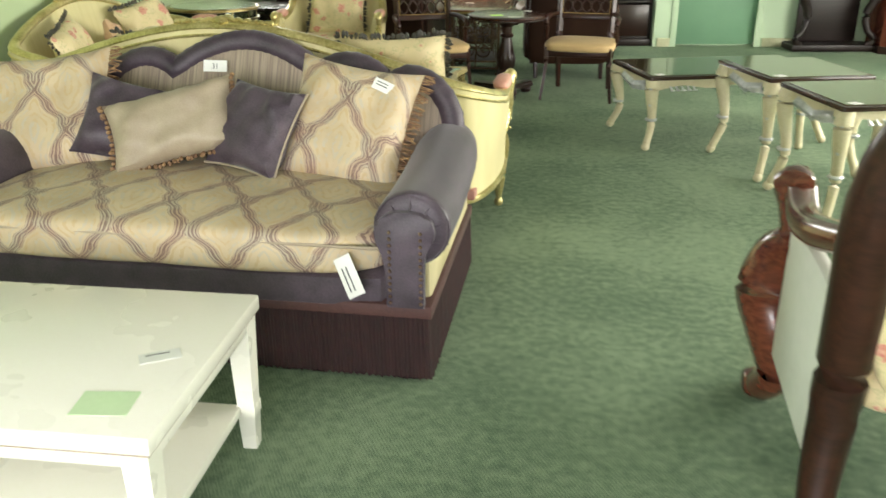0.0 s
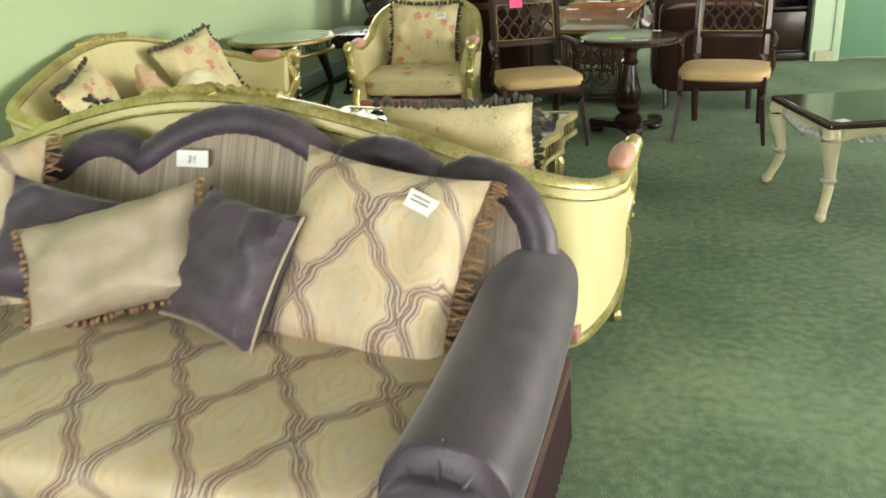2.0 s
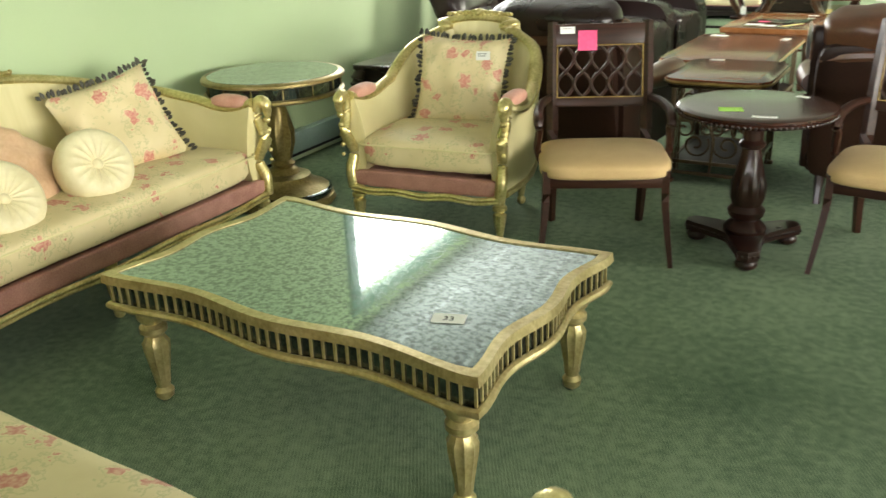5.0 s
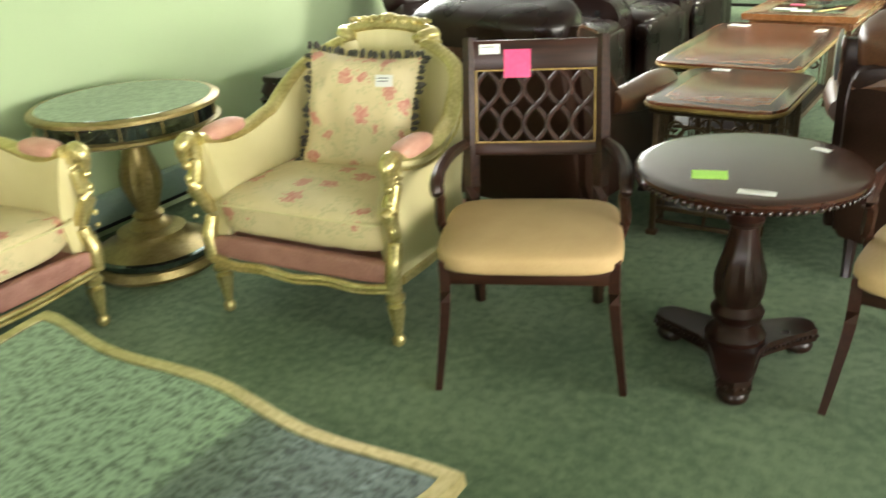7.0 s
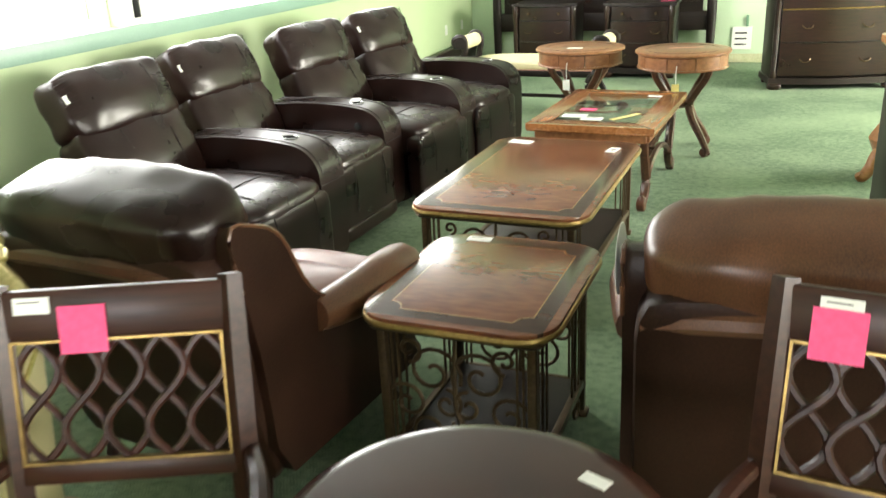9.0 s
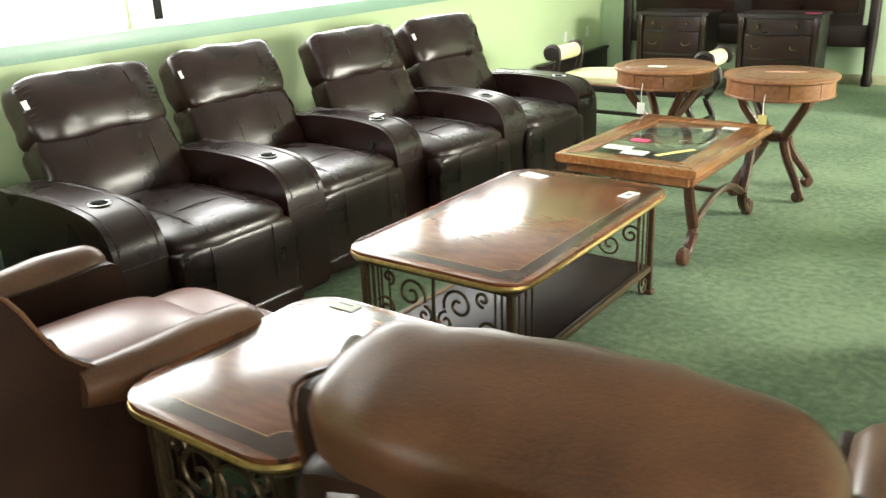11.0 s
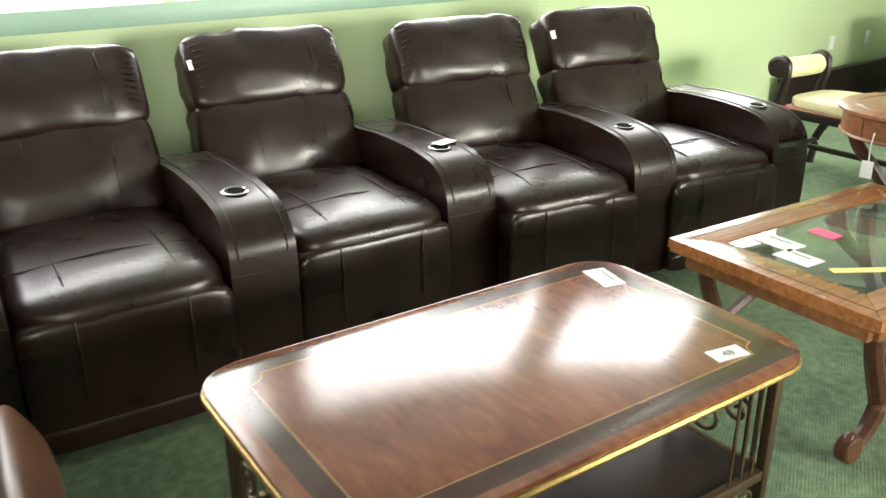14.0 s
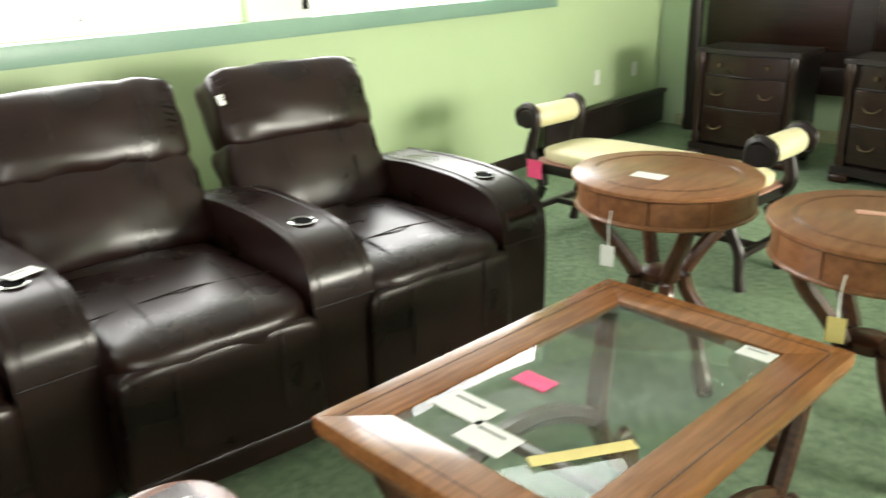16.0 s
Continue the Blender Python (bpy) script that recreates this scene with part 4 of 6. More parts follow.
    for sx in (-1, 1):
        for k in range(5 if width > 1.5 else 4):
            r0 = 0.03 - 0.003 * k
            tube(b, smooth_path([(sx * 0.045 * k, cp.y, cp.z + 0.01), (sx * (0.045 * k + 0.02), cp.y - 0.01, cp.z + 0.036 - 0.004 * k), (sx * (0.045 * k + 0.05), cp.y, cp.z + 0.028 - 0.004 * k), (sx * (0.045 * k + 0.04), cp.y - 0.012, cp.z + 0.022)], 4), [0.012, 0.01, 0.008, 0.011], 6)
            bmesh.ops.create_uvsphere(b, u_segments=8, v_segments=6, radius=r0 * 0.42, matrix=pose(sx * (0.045 * k + 0.03), cp.y - 0.02, cp.z + 0.018))
    lathe(b, [(0.004, 0), (0.03, 0.01), (0.04, 0.024), (0.028, 0.042), (0.006, 0.05)], (0, cp.y, cp.z), 12, flute=6, depth=0.25, band=(0.005, 0.07))
    part("crest_carving", b, "gold", s, "carved gold-leaf shell crest")
    return s


GA = pose(-0.80, 4.63, 0, 0, 0, 169)
gilt_seat("gilt_sofa", GA, 2.32, 0.80, 1.03, 0.675, "cream silk sofa with gold-leaf frame, seen from behind", "sofa")
GC = ROOM @ pose(0.80, 6.05, 0, 0, 0, 90)
gilt_seat("gilt_sofa", GC, 2.02, 0.66, 0.93, 0.665, "cream floral sofa with gold-leaf frame against the wall", "sofa", 0.465)
GB = pose(-0.95, 7.11, 0, 0, 0, -3)
gilt_seat("gilt_armchair", GB, 0.83, 0.74, 0.985, 0.665, "cream floral bergere armchair with carved gold-leaf frame", "armchair", 0.475)

bkf = ("blacktassel", 0.034, 0.009, True)
pillow("throw_pillow", GA @ pose(-0.71, 0.56, 0.775, 76, 3, -2), 0.50, 0.42, 0.15, "floralbig", "cream floral pillow with black tassel trim on the gilt sofa", bkf, "lrt", 5.2)
pillow("throw_pillow", GA @ pose(0.45, 0.56, 0.75, 75, -4, 4), 0.46, 0.40, 0.15, "floralbig", "cream floral pillow with black tassel trim on the gilt sofa", bkf, "lrt", 5.9)
pillow("throw_pillow", GB @ pose(0.0, 0.50, 0.69, 74, 2, 0), 0.50, 0.48, 0.14, "floralbig", "cream floral pillow with black tassel trim on the armchair", bkf, "lrt", 6.4)
pillow("throw_pillow", GC @ pose(0.50, 0.40, 0.67, 64, -10, -14), 0.50, 0.46, 0.15, "floralbig", "cream floral pillow with black tassel edge on the gilt sofa", bkf, "tr", 7.3)
pillow("throw_pillow", GC @ pose(-0.52, 0.42, 0.64, 66, -12, 14), 0.46, 0.44, 0.15, "floralbig", "cream floral pillow with black tassel edge on the gilt sofa", bkf, "tl", 7.9)
pillow("throw_pillow", GC @ pose(-0.04, 0.36, 0.60, 58, 40, 0), 0.36, 0.36, 0.13, "peach", "peach satin square pillow on the gilt sofa", None, "", 8.2)


gt = thing("paper_tag", GB @ pose(0.0, 0.50, 0.69, 74, 2, 0) @ pose(0.13, 0.14, 0.060, 0, 0, 4), "white paper tag pinned on the armchair pillow", "tag")
card("slip", gt, Matrix(), 0.075, 0.045, "paper", 2)


def round_pillow(m):
    p = thing("round_pillow", m, "ivory satin round pillow with sunburst pleats and button", "pillow", "round pillows")
    b = bm_()
    seg = 48
    rings = []
    for r, z in ((0.02, 0.042), (0.05, 0.062), (0.09, 0.074), (0.13, 0.066), (0.155, 0.040), (0.163, 0.0), (0.155, -0.04), (0.10, -0.07), (0.02, -0.06)):
        rings.append([b.verts.new((r * math.cos(2 * math.pi * i / seg), r * math.sin(2 * math.pi * i / seg), z + (0.006 * (i % 3 == 0) * (r < 0.15)))) for i in range(seg)])
    for a, c in zip(rings, rings[1:]):
        for i in range(seg):
            b.faces.new((a[i], c[i], c[(i + 1) % seg], a[(i + 1) % seg]))
    b.faces.new(rings[0])
    b.faces.new(rings[-1][::-1])
    part("cushion", b, "ivory", p)
    part("button", lathe(bm_(), [(0.021, 0.034), (0.024, 0.045), (0.016, 0.054), (0.003, 0.057)], seg=16), "ivory", p)


round_pillow(GC @ pose(0.16, 0.20, 0.59, 62, 0, -14))
round_pillow(GC @ pose(-0.30, 0.18, 0.58, 60, 0, -6))


# ---- mirrored gilt tables ----
def serpentine(hx, hy, k=9):
    pts = []
    for i in range(k * 4):
        t = i / (k * 4)
        pts.append((-hx + 2 * hx * t, -hy - 0.018 * math.cos(4 * math.pi * t) + 0.012))
    for i in range(k * 3):
        t = i / (k * 3)
        pts.append((hx + 0.016 * math.cos(4 * math.pi * t) - 0.012, -hy + 2 * hy * t))
    for i in range(k * 4):
        t = i / (k * 4)
        pts.append((hx - 2 * hx * t, hy + 0.018 * math.cos(4 * math.pi * t) - 0.012))
    for i in range(k * 3):
        t = i / (k * 3)
        pts.append((-hx - 0.016 * math.cos(4 * math.pi * t) + 0.012, hy - 2 * hy * t))
    return pts


def mirrored_table(m):
    s = thing("coffee_table", m, "gold-leaf coffee table with antique mirror top and wavy edge", "coffee table")
    hx, hy, h = 0.70, 0.445, 0.48
    out = serpentine(hx, hy)
    inn = [(x * 0.945, y * 0.92) for x, y in out]
    b = bm_()
    n = len(out)
    lo, hi = [b.verts.new((x, y, h - 0.03)) for x, y in out], [b.verts.new((x * 0.995, y * 0.995, h)) for x, y in out]
    hi2, lo2 = [b.verts.new((x, y, h)) for x, y in inn], [b.verts.new((x, y, h - 0.03)) for x, y in inn]
    for i in range(n):
        j = (i + 1) % n
        for a, c in ((lo, hi), (hi, hi2), (hi2, lo2), (lo2, lo)):
            b.faces.new((a[i], a[j], c[j], c[i]))
    part("top_frame", b, "antgold", s, "wavy champagne-gold table rim")
    part("mirror_top", slab(bm_(), inn, h - 0.025, h - 0.004), "mirror", s, "speckled antique mirror panels")
    part("apron", slab(bm_(), [(x * 0.965, y * 0.95) for x, y in out], h - 0.105, h - 0.03), "darkmirror", s, "smoked mirror apron")
    part("apron_rail", tube(bm_(), [(x * 0.985, y * 0.98, h - 0.11) for x, y in out], 0.014, 8, True), "antgold", s)
    b = bm_()
    for i in range(0, n, 1):
        x, y = out[i]
        box(b, (x * 0.972, y * 0.958, h - 0.068), (0.007, 0.007, 0.062), 0)
    part("apron_reeding", b, "antgold", s, "gold reeded apron bars")
    lb = lathe(bm_(), [(0.018, 0), (0.03, 0.012), (0.033, 0.035), (0.022, 0.05), (0.026, 0.065), (0.030, 0.10), (0.044, 0.19), (0.046, 0.22), (0.03, 0.245), (0.046, 0.262), (0.046, 0.28), (0.032, 0.292), (0.048, 0.312), (0.05, 0.37)], seg=20, flute=10, depth=0.16, band=(0.09, 0.23))
    lg = part("leg", lb, "antgold", s, "turned fluted gold leg", pose(-0.60, -0.36, 0))
    for x, y in ((0.60, -0.36), (0.60, 0.36), (-0.60, 0.36)):
        again(lg, pose(x, y, 0))
    card("lot_tag", s, pose(0.47, -0.20, h - 0.003, 0, 0, 20), 0.095, 0.055, "paper", 0, "white lot tag", "33")
    return s


mirrored_table(pose(-0.60, 5.68, 0, 0, 0, -11))


def mirrored_round_table(m):
    s = thing("round_table", m, "round gold-leaf pedestal table with mirrored top", "side table")
    h, r = 0.745, 0.385
    b = bm_()
    lathe(b, [(r - 0.02, h - 0.115), (r, h - 0.105), (r, h - 0.092), (r - 0.018, h - 0.085)], seg=56)
    lathe(b, [(r - 0.018, h - 0.03), (r + 0.004, h - 0.022), (r + 0.004, h - 0.008), (r - 0.005, h)], seg=56)
    part("rim", b, "oldgold", s, "gold-leaf double rim")
    part("mirror_apron", lathe(bm_(), [(r - 0.02, h - 0.09), (r - 0.02, h - 0.026)], seg=56), "darkmirror", s)
    b = bm_()
    for i in range(14):
        a = 2 * math.pi * i / 14
        box(b, ((r - 0.019) * math.cos(a), (r - 0.019) * math.sin(a), h - 0.058), (0.006, 0.006, 0.06), 0, math.degrees(a))
    part("apron_reeding", b, "oldgold", s)
    part("mirror_top", lathe(bm_(), [(r - 0.03, h - 0.006), (r - 0.03, h + 0.003)], seg=56), "mirror", s, "antique mirror top")
    part("pedestal", lathe(bm_(), [(0.10, 0.17), (0.085, 0.20), (0.055, 0.215), (0.07, 0.235), (0.05, 0.255), (0.06, 0.28), (0.085, 0.36), (0.088, 0.42), (0.06, 0.52), (0.045, 0.57), (0.06, 0.60), (0.09, 0.64)], seg=24, flute=12, depth=0.1, band=(0.27, 0.55)), "oldgold", s, "fluted champagne-gold column")
    part("base", lathe(bm_(), [(0.27, 0.0), (0.285, 0.02), (0.275, 0.05), (0.25, 0.058), (0.255, 0.09), (0.20, 0.115), (0.16, 0.14), (0.15, 0.165), (0.10, 0.18)], seg=44), "oldgold", s, "stepped gold base")
    part("base_band", lathe(bm_(), [(0.262, 0.055), (0.266, 0.06), (0.266, 0.085), (0.255, 0.092)], seg=44), "darkmirror", s)
    return s


mirrored_round_table(pose(-1.96, 7.45, 0))


# ---- lattice back armchairs ----
def lattice_chair(m, note=True):
    s = thing("dining_armchair", m, "dark mahogany armchair with lattice back and tan seat", "chair", "lattice-back chairs")
    # local: front at -y
    leg = part("front_leg", tube(bm_(), smooth_path([(0, -0.06, 0), (0, -0.03, 0.15), (0, -0.005, 0.3), (0, 0, 0.44)], 4), [0.015, 0.019, 0.023, 0.025], 4), "chairwood", s, "", pose(-0.26, -0.02, 0, 0, 0, -35))
    again(leg, pose(0.26, -0.02, 0, 0, 0, 35))
    bl = part("back_leg", tube(bm_(), smooth_path([(0, 0.10, 0), (0, 0.04, 0.2), (0, 0.0, 0.42), (0, 0.015, 0.60), (0, 0.06, 0.82), (0, 0.11, 1.01)], 4), [0.018, 0.022, 0.026, 0.026, 0.026, 0.022], 4, flat=1.1), "chairwood", s, "", pose(-0.225, 0.46, 0))
    again(bl, pose(0.225, 0.46, 0))
    part("seat_frame", box(bm_(), (0, 0.215, 0.395), (0.53, 0.50, 0.065), 0.006), "chairwood", s)
    b = bm_()
    soft_box(b, (0, 0.185, 0.44), (0.585, 0.52, 0.08), 5, 8, crown=0.018)
    part("seat", b, "tanseat", s, "tan chenille seat")
    back_y = lambda z: 0.475 + max(0, z - 0.6) * 0.24
    tilt = pose(0, back_y(0.80), 0.80, -13.5, 0, 0)
    part("top_rail", box(bm_(), (0, 0, 0.155), (0.45, 0.030, 0.10), 0.006, m=tilt), "chairwood", s)
    part("lower_rail", box(bm_(), (0, 0, -0.165), (0.43, 0.028, 0.045), 0.005, m=tilt), "chairwood", s)
    b = bm_()
    for x in (-0.203, 0.203):
        box(b, (x, -0.010, -0.02), (0.005, 0.018, 0.25), 0, m=tilt)
    for z in (0.103, -0.142):
        box(b, (0, -0.010, z), (0.41, 0.018, 0.005), 0, m=tilt)
    part("gilt_bead", b, "brassedge", s, "thin gilt bead")
    # interlaced loops
    for ph in (0, 1):
        for k in range(5):
            x0 = -0.164 + 0.082 * k
            b = bm_()
            pts = []
            for i in range(13):
                t = i / 12
                z = -0.142 + 0.245 * t
                pts.append((x0 + (1 if ph else -1) * 0.041 * math.sin(2 * math.pi * t), (0.004 if ph else -0.004), z))
            tube(b, pts, 0.0085, 6, m=tilt, up=(0, 1, 0))
            part("lattice_bar", b, "chairwood", s)
    for sx in (-1, 1):
        b = bm_()
        tube(b, smooth_path([(sx * 0.235, 0.50, 0.66), (sx * 0.275, 0.36, 0.665), (sx * 0.295, 0.22, 0.655), (sx * 0.295, 0.14, 0.64), (sx * 0.295, 0.115, 0.615), (sx * 0.295, 0.13, 0.60)], 4), [0.017, 0.02, 0.022, 0.024, 0.02, 0.014], 8)
        part("arm", b, "chairwood", s)
        part("arm_post", tube(bm_(), smooth_path([(sx * 0.27, 0.20, 0.40), (sx * 0.30, 0.20, 0.48), (sx * 0.29, 0.15, 0.58), (sx * 0.295, 0.15, 0.65)], 4), 0.018, 6), "chairwood", s)
    return s


def chair_notes(s, px, wx):
    tilt = pose(0, 0.475 + 0.2 * 0.24, 0.80, -13.5, 0, 0)
    card("price_card", s, tilt @ pose(wx, -0.017, 0.175, 90, 0, 0), 0.07, 0.033, "paper", 1, "white price card")
    card("sticky_note", s, tilt @ pose(px, -0.020, 0.125, 90, 0, 2), 0.09, 0.094, "pink", 0, "hot pink sticky note")


CH1 = pose(-0.05, 7.04, 0, 0, 0, 15)
c1 = lattice_chair(CH1)
chair_notes(c1, -0.06, -0.155)
CH2 = pose(1.125, 7.13, 0, 0, 0, -15)
c2 = lattice_chair(CH2)
chair_notes(c2, -0.13, -0.13)


# ---- pedestal tables ----
def pedestal_table(m):
    s = thing("pedestal_table", m, "round dark mahogany pedestal table with three carved feet", "side table")
    h, r = 0.69, 0.338
    part("tabletop", lathe(bm_(), [(r - 0.05, h - 0.05), (r - 0.015, h - 0.045), (r - 0.004, h - 0.032), (r - 0.012, h - 0.024), (r, h - 0.018), (r, h - 0.008), (r - 0.012, h - 0.002), (r - 0.035, h)], seg=64), "tablewood", s)
    b = bm_()
    for i in range(90):
        a = 2 * math.pi * i / 90
        bmesh.ops.create_uvsphere(b, u_segments=6, v_segments=4, radius=0.0075, matrix=pose((r - 0.004) * math.cos(a), (r - 0.004) * math.sin(a), h - 0.034))
    part("gadroon_edge", b, "mahog", s, "carved gadroon edge")
    part("column", lathe(bm_(), [(0.092, 0.095), (0.096, 0.115), (0.082, 0.135), (0.058, 0.155), (0.078, 0.175), (0.084, 0.20), (0.066, 0.225), (0.084, 0.265), (0.086, 0.32), (0.062, 0.40), (0.045, 0.46), (0.042, 0.49), (0.056, 0.50), (0.058, 0.515), (0.044, 0.53), (0.046, 0.58), (0.08, 0.61), (0.12, 0.645)], seg=24, flute=8, depth=0.2, band=(0.23, 0.46)), "mahog", s)
    out = []
    for k in range(3):
        a0 = radians(-84 + 120 * k)
        for da, rr in ((-0.20, 0.235), (-0.17, 0.275), (0.0, 0.292), (0.17, 0.275), (0.20, 0.235), (0.42, 0.155), (0.72, 0.112), (1.047, 0.098), (1.374, 0.112), (1.674, 0.155)):
            out.append((rr * math.cos(a0 + da), rr * math.sin(a0 + da)))
    part("plinth", slab(bm_(), out, 0.052, 0.098, 0.006), "mahog", s, "carved three-cornered plinth with concave sides")
    b = bm_()
    for i, (x, y) in enumerate(out):
        x1, y1 = out[(i + 1) % len(out)]
        n = max(1, int(math.hypot(x1 - x, y1 - y) / 0.018))
        for j in range(n):
            bmesh.ops.create_uvsphere(b, u_segments=6, v_segments=4, radius=0.008, matrix=pose(x + (x1 - x) * j / n, y + (y1 - y) * j / n, 0.072))
    part("plinth_carving", b, "mahog", s)
    ft = None
    for k in range(3):
        a0 = radians(-84 + 120 * k)
        q = pose(0.235 * math.cos(a0), 0.235 * math.sin(a0), 0)
        if ft is None:
            ft = part("foot", lathe(bm_(), [(0.028, 0), (0.045, 0.012), (0.05, 0.028), (0.042, 0.045), (0.03, 0.054)], seg=18), "mahog", s, "bun foot", q)
        else:
            again(ft, q)
    card("sticky_note", s, pose(-0.10, -0.14, h, 0, 0, 8), 0.10, 0.07, "lime", 0, "lime green sticky note")
    card("price_card", s, pose(0.04, -0.26, h, 0, 0, -2), 0.10, 0.032, "paper", 1, "white price card")
    card("price_card", s, pose(0.19, 0.17, h, 0, 0, -30), 0.055, 0.03, "paper", 0, "white price card")
    return s


pedestal_table(pose(0.545, 7.36, 0))


# ---- cream french tables ----
def french_table(m, w, d, h):
    s = thing("french_table", m, "distressed cream carved table with polished dark top", "coffee table", "cream carved tables")
    b = slab(bm_(), rounded(w / 2, d / 2, 0.02, 3), h - 0.028, h - 0.004, 0.008)
    part("top_rim", b, "frenchrim", s, "dark lacquered moulded rim")
    part("tabletop", slab(bm_(), rounded(w / 2 - 0.03, d / 2 - 0.03, 0.015, 3), h - 0.01, h), "frenchtop", s, "glossy dark top")
    for sy in (-1, 1):
        b = bm_()
        out = [(-w / 2 + 0.05, h - 0.03), (w / 2 - 0.05, h - 0.03)]
        for i in range(25):
            x = (w / 2 - 0.05) * (1 - 2 * i / 24)
            out.append((x, h - 0.085 - 0.02 * math.cos(6 * math.pi * i / 24) * (0.3 + abs(x)) + 0.0))
        slab(b, out, 0, 0.02, 0, pose(0, sy * (d / 2 - 0.05) + 0.01, 0, 90, 0, 0))
        part("apron", b, "frenchcream", s)
    for sx in (-1, 1):
        b = bm_()
        out = [(-d / 2 + 0.05, h - 0.03), (d / 2 - 0.05, h - 0.03)]
        for i in range(17):
            x = (d / 2 - 0.05) * (1 - 2 * i / 16)
            out.append((x, h - 0.085 - 0.015 * math.cos(4 * math.pi * i / 16)))
        slab(b, out, -0.01, 0.01, 0, pose(sx * (w / 2 - 0.05), 0, 0, 90, 0, 90))
        part("side_apron", b, "frenchcream", s)
        # acanthus spray on the short apron
        b = bm_()
        rng = random.Random(5)
        for k in range(17):
            t = (k - 8) / 8
            yy = t * d * 0.26
            zz = h - 0.085 - 0.035 * (1 - abs(t))
            tube(b, smooth_path([(sx * (w / 2 - 0.045), yy, zz + 0.03), (sx * (w / 2 - 0.030), yy + 0.012 * t, zz), (sx * (w / 2 - 0.036), yy + 0.035 * t, zz - 0.022 - 0.01 * rng.random())], 3), [0.007, 0.011, 0.003], 6)
        part("carved_spray", b, "silver", s, "silvered acanthus carving")
        for sy in (-1, 1):
            b = bm_()
            for k in range(5):
                t = (k - 2) / 2
                tube(b, [(sx * (w / 2 - 0.16 - 0.04 * k), sy * (d / 2 - 0.034), h - 0.075), (sx * (w / 2 - 0.17 - 0.04 * k), sy * (d / 2 - 0.026), h - 0.10), (sx * (w / 2 - 0.20 - 0.04 * k), sy * (d / 2 - 0.036), h - 0.105)], [0.006, 0.01, 0.003], 6)
            part("carved_spray", b, "silver", s)
    for sx in (-1, 1):
        for sy in (-1, 1):
            lg = None
            b = bm_()
            k = h / 0.5
            dx, dy = sx * 0.707, sy * 0.707
            prof = [(0.045, 0.018), (0.042, 0.05), (0.01, 0.11), (-0.012, 0.18), (-0.004, 0.26), (0.022, 0.36), (0.028, 0.42), (0.012, 0.475)]
            pts = smooth_path([(dx * o, dy * o, z * k) for o, z in prof], 4)
            tube(b, pts, [0.022, 0.024, 0.024, 0.027, 0.03, 0.042, 0.048, 0.042], 10)
            bmesh.ops.create_uvsphere(b, u_segments=10, v_segments=8, radius=0.028, matrix=pose(dx * 0.055, dy * 0.055, 0.028))
            q = pose(sx * (w / 2 - 0.055), sy * (d / 2 - 0.055), 0)
            lg = part("leg", b, "frenchcream", s, "cream cabriole leg", q)
            b = bm_()
            tube(b, [(0.03 * math.cos(a), 0.03 * math.sin(a), 0.205 * k) for a in [2 * math.pi * i / 12 for i in range(12)]], 0.010, 6, True)
            for i in range(5):
                bmesh.ops.create_uvsphere(b, u_segments=7, v_segments=5, radius=0.013, matrix=pose(dx * (0.052 - 0.004 * i), dy * (0.052 - 0.004 * i), (0.42 - 0.028 * i) * k))
            part("knee_carving", b, "silver", lg, "silvered knee carving")
    card("price_card", s, pose(-w / 2 + 0.09, -d / 2 + 0.06, h, 0, 0, 20), 0.06, 0.05, "paper", 0, "white price card")
    return s


FT = pose(1.345, 5.50, 0, 0, 0, 9.5)
french_table(FT @ pose(0.66, 0.355, 0), 1.32, 0.72, 0.50)
FT2 = pose(1.86, 4.80, 0, 0, 0, 8)
french_table(FT2 @ pose(0.33, 0.345, 0), 0.66, 0.69, 0.62)
FT3 = pose(1.93, 4.02, 0, 0, 0, 6)
french_table(FT3 @ pose(0.33, 0.33, 0), 0.66, 0.66, 0.63)


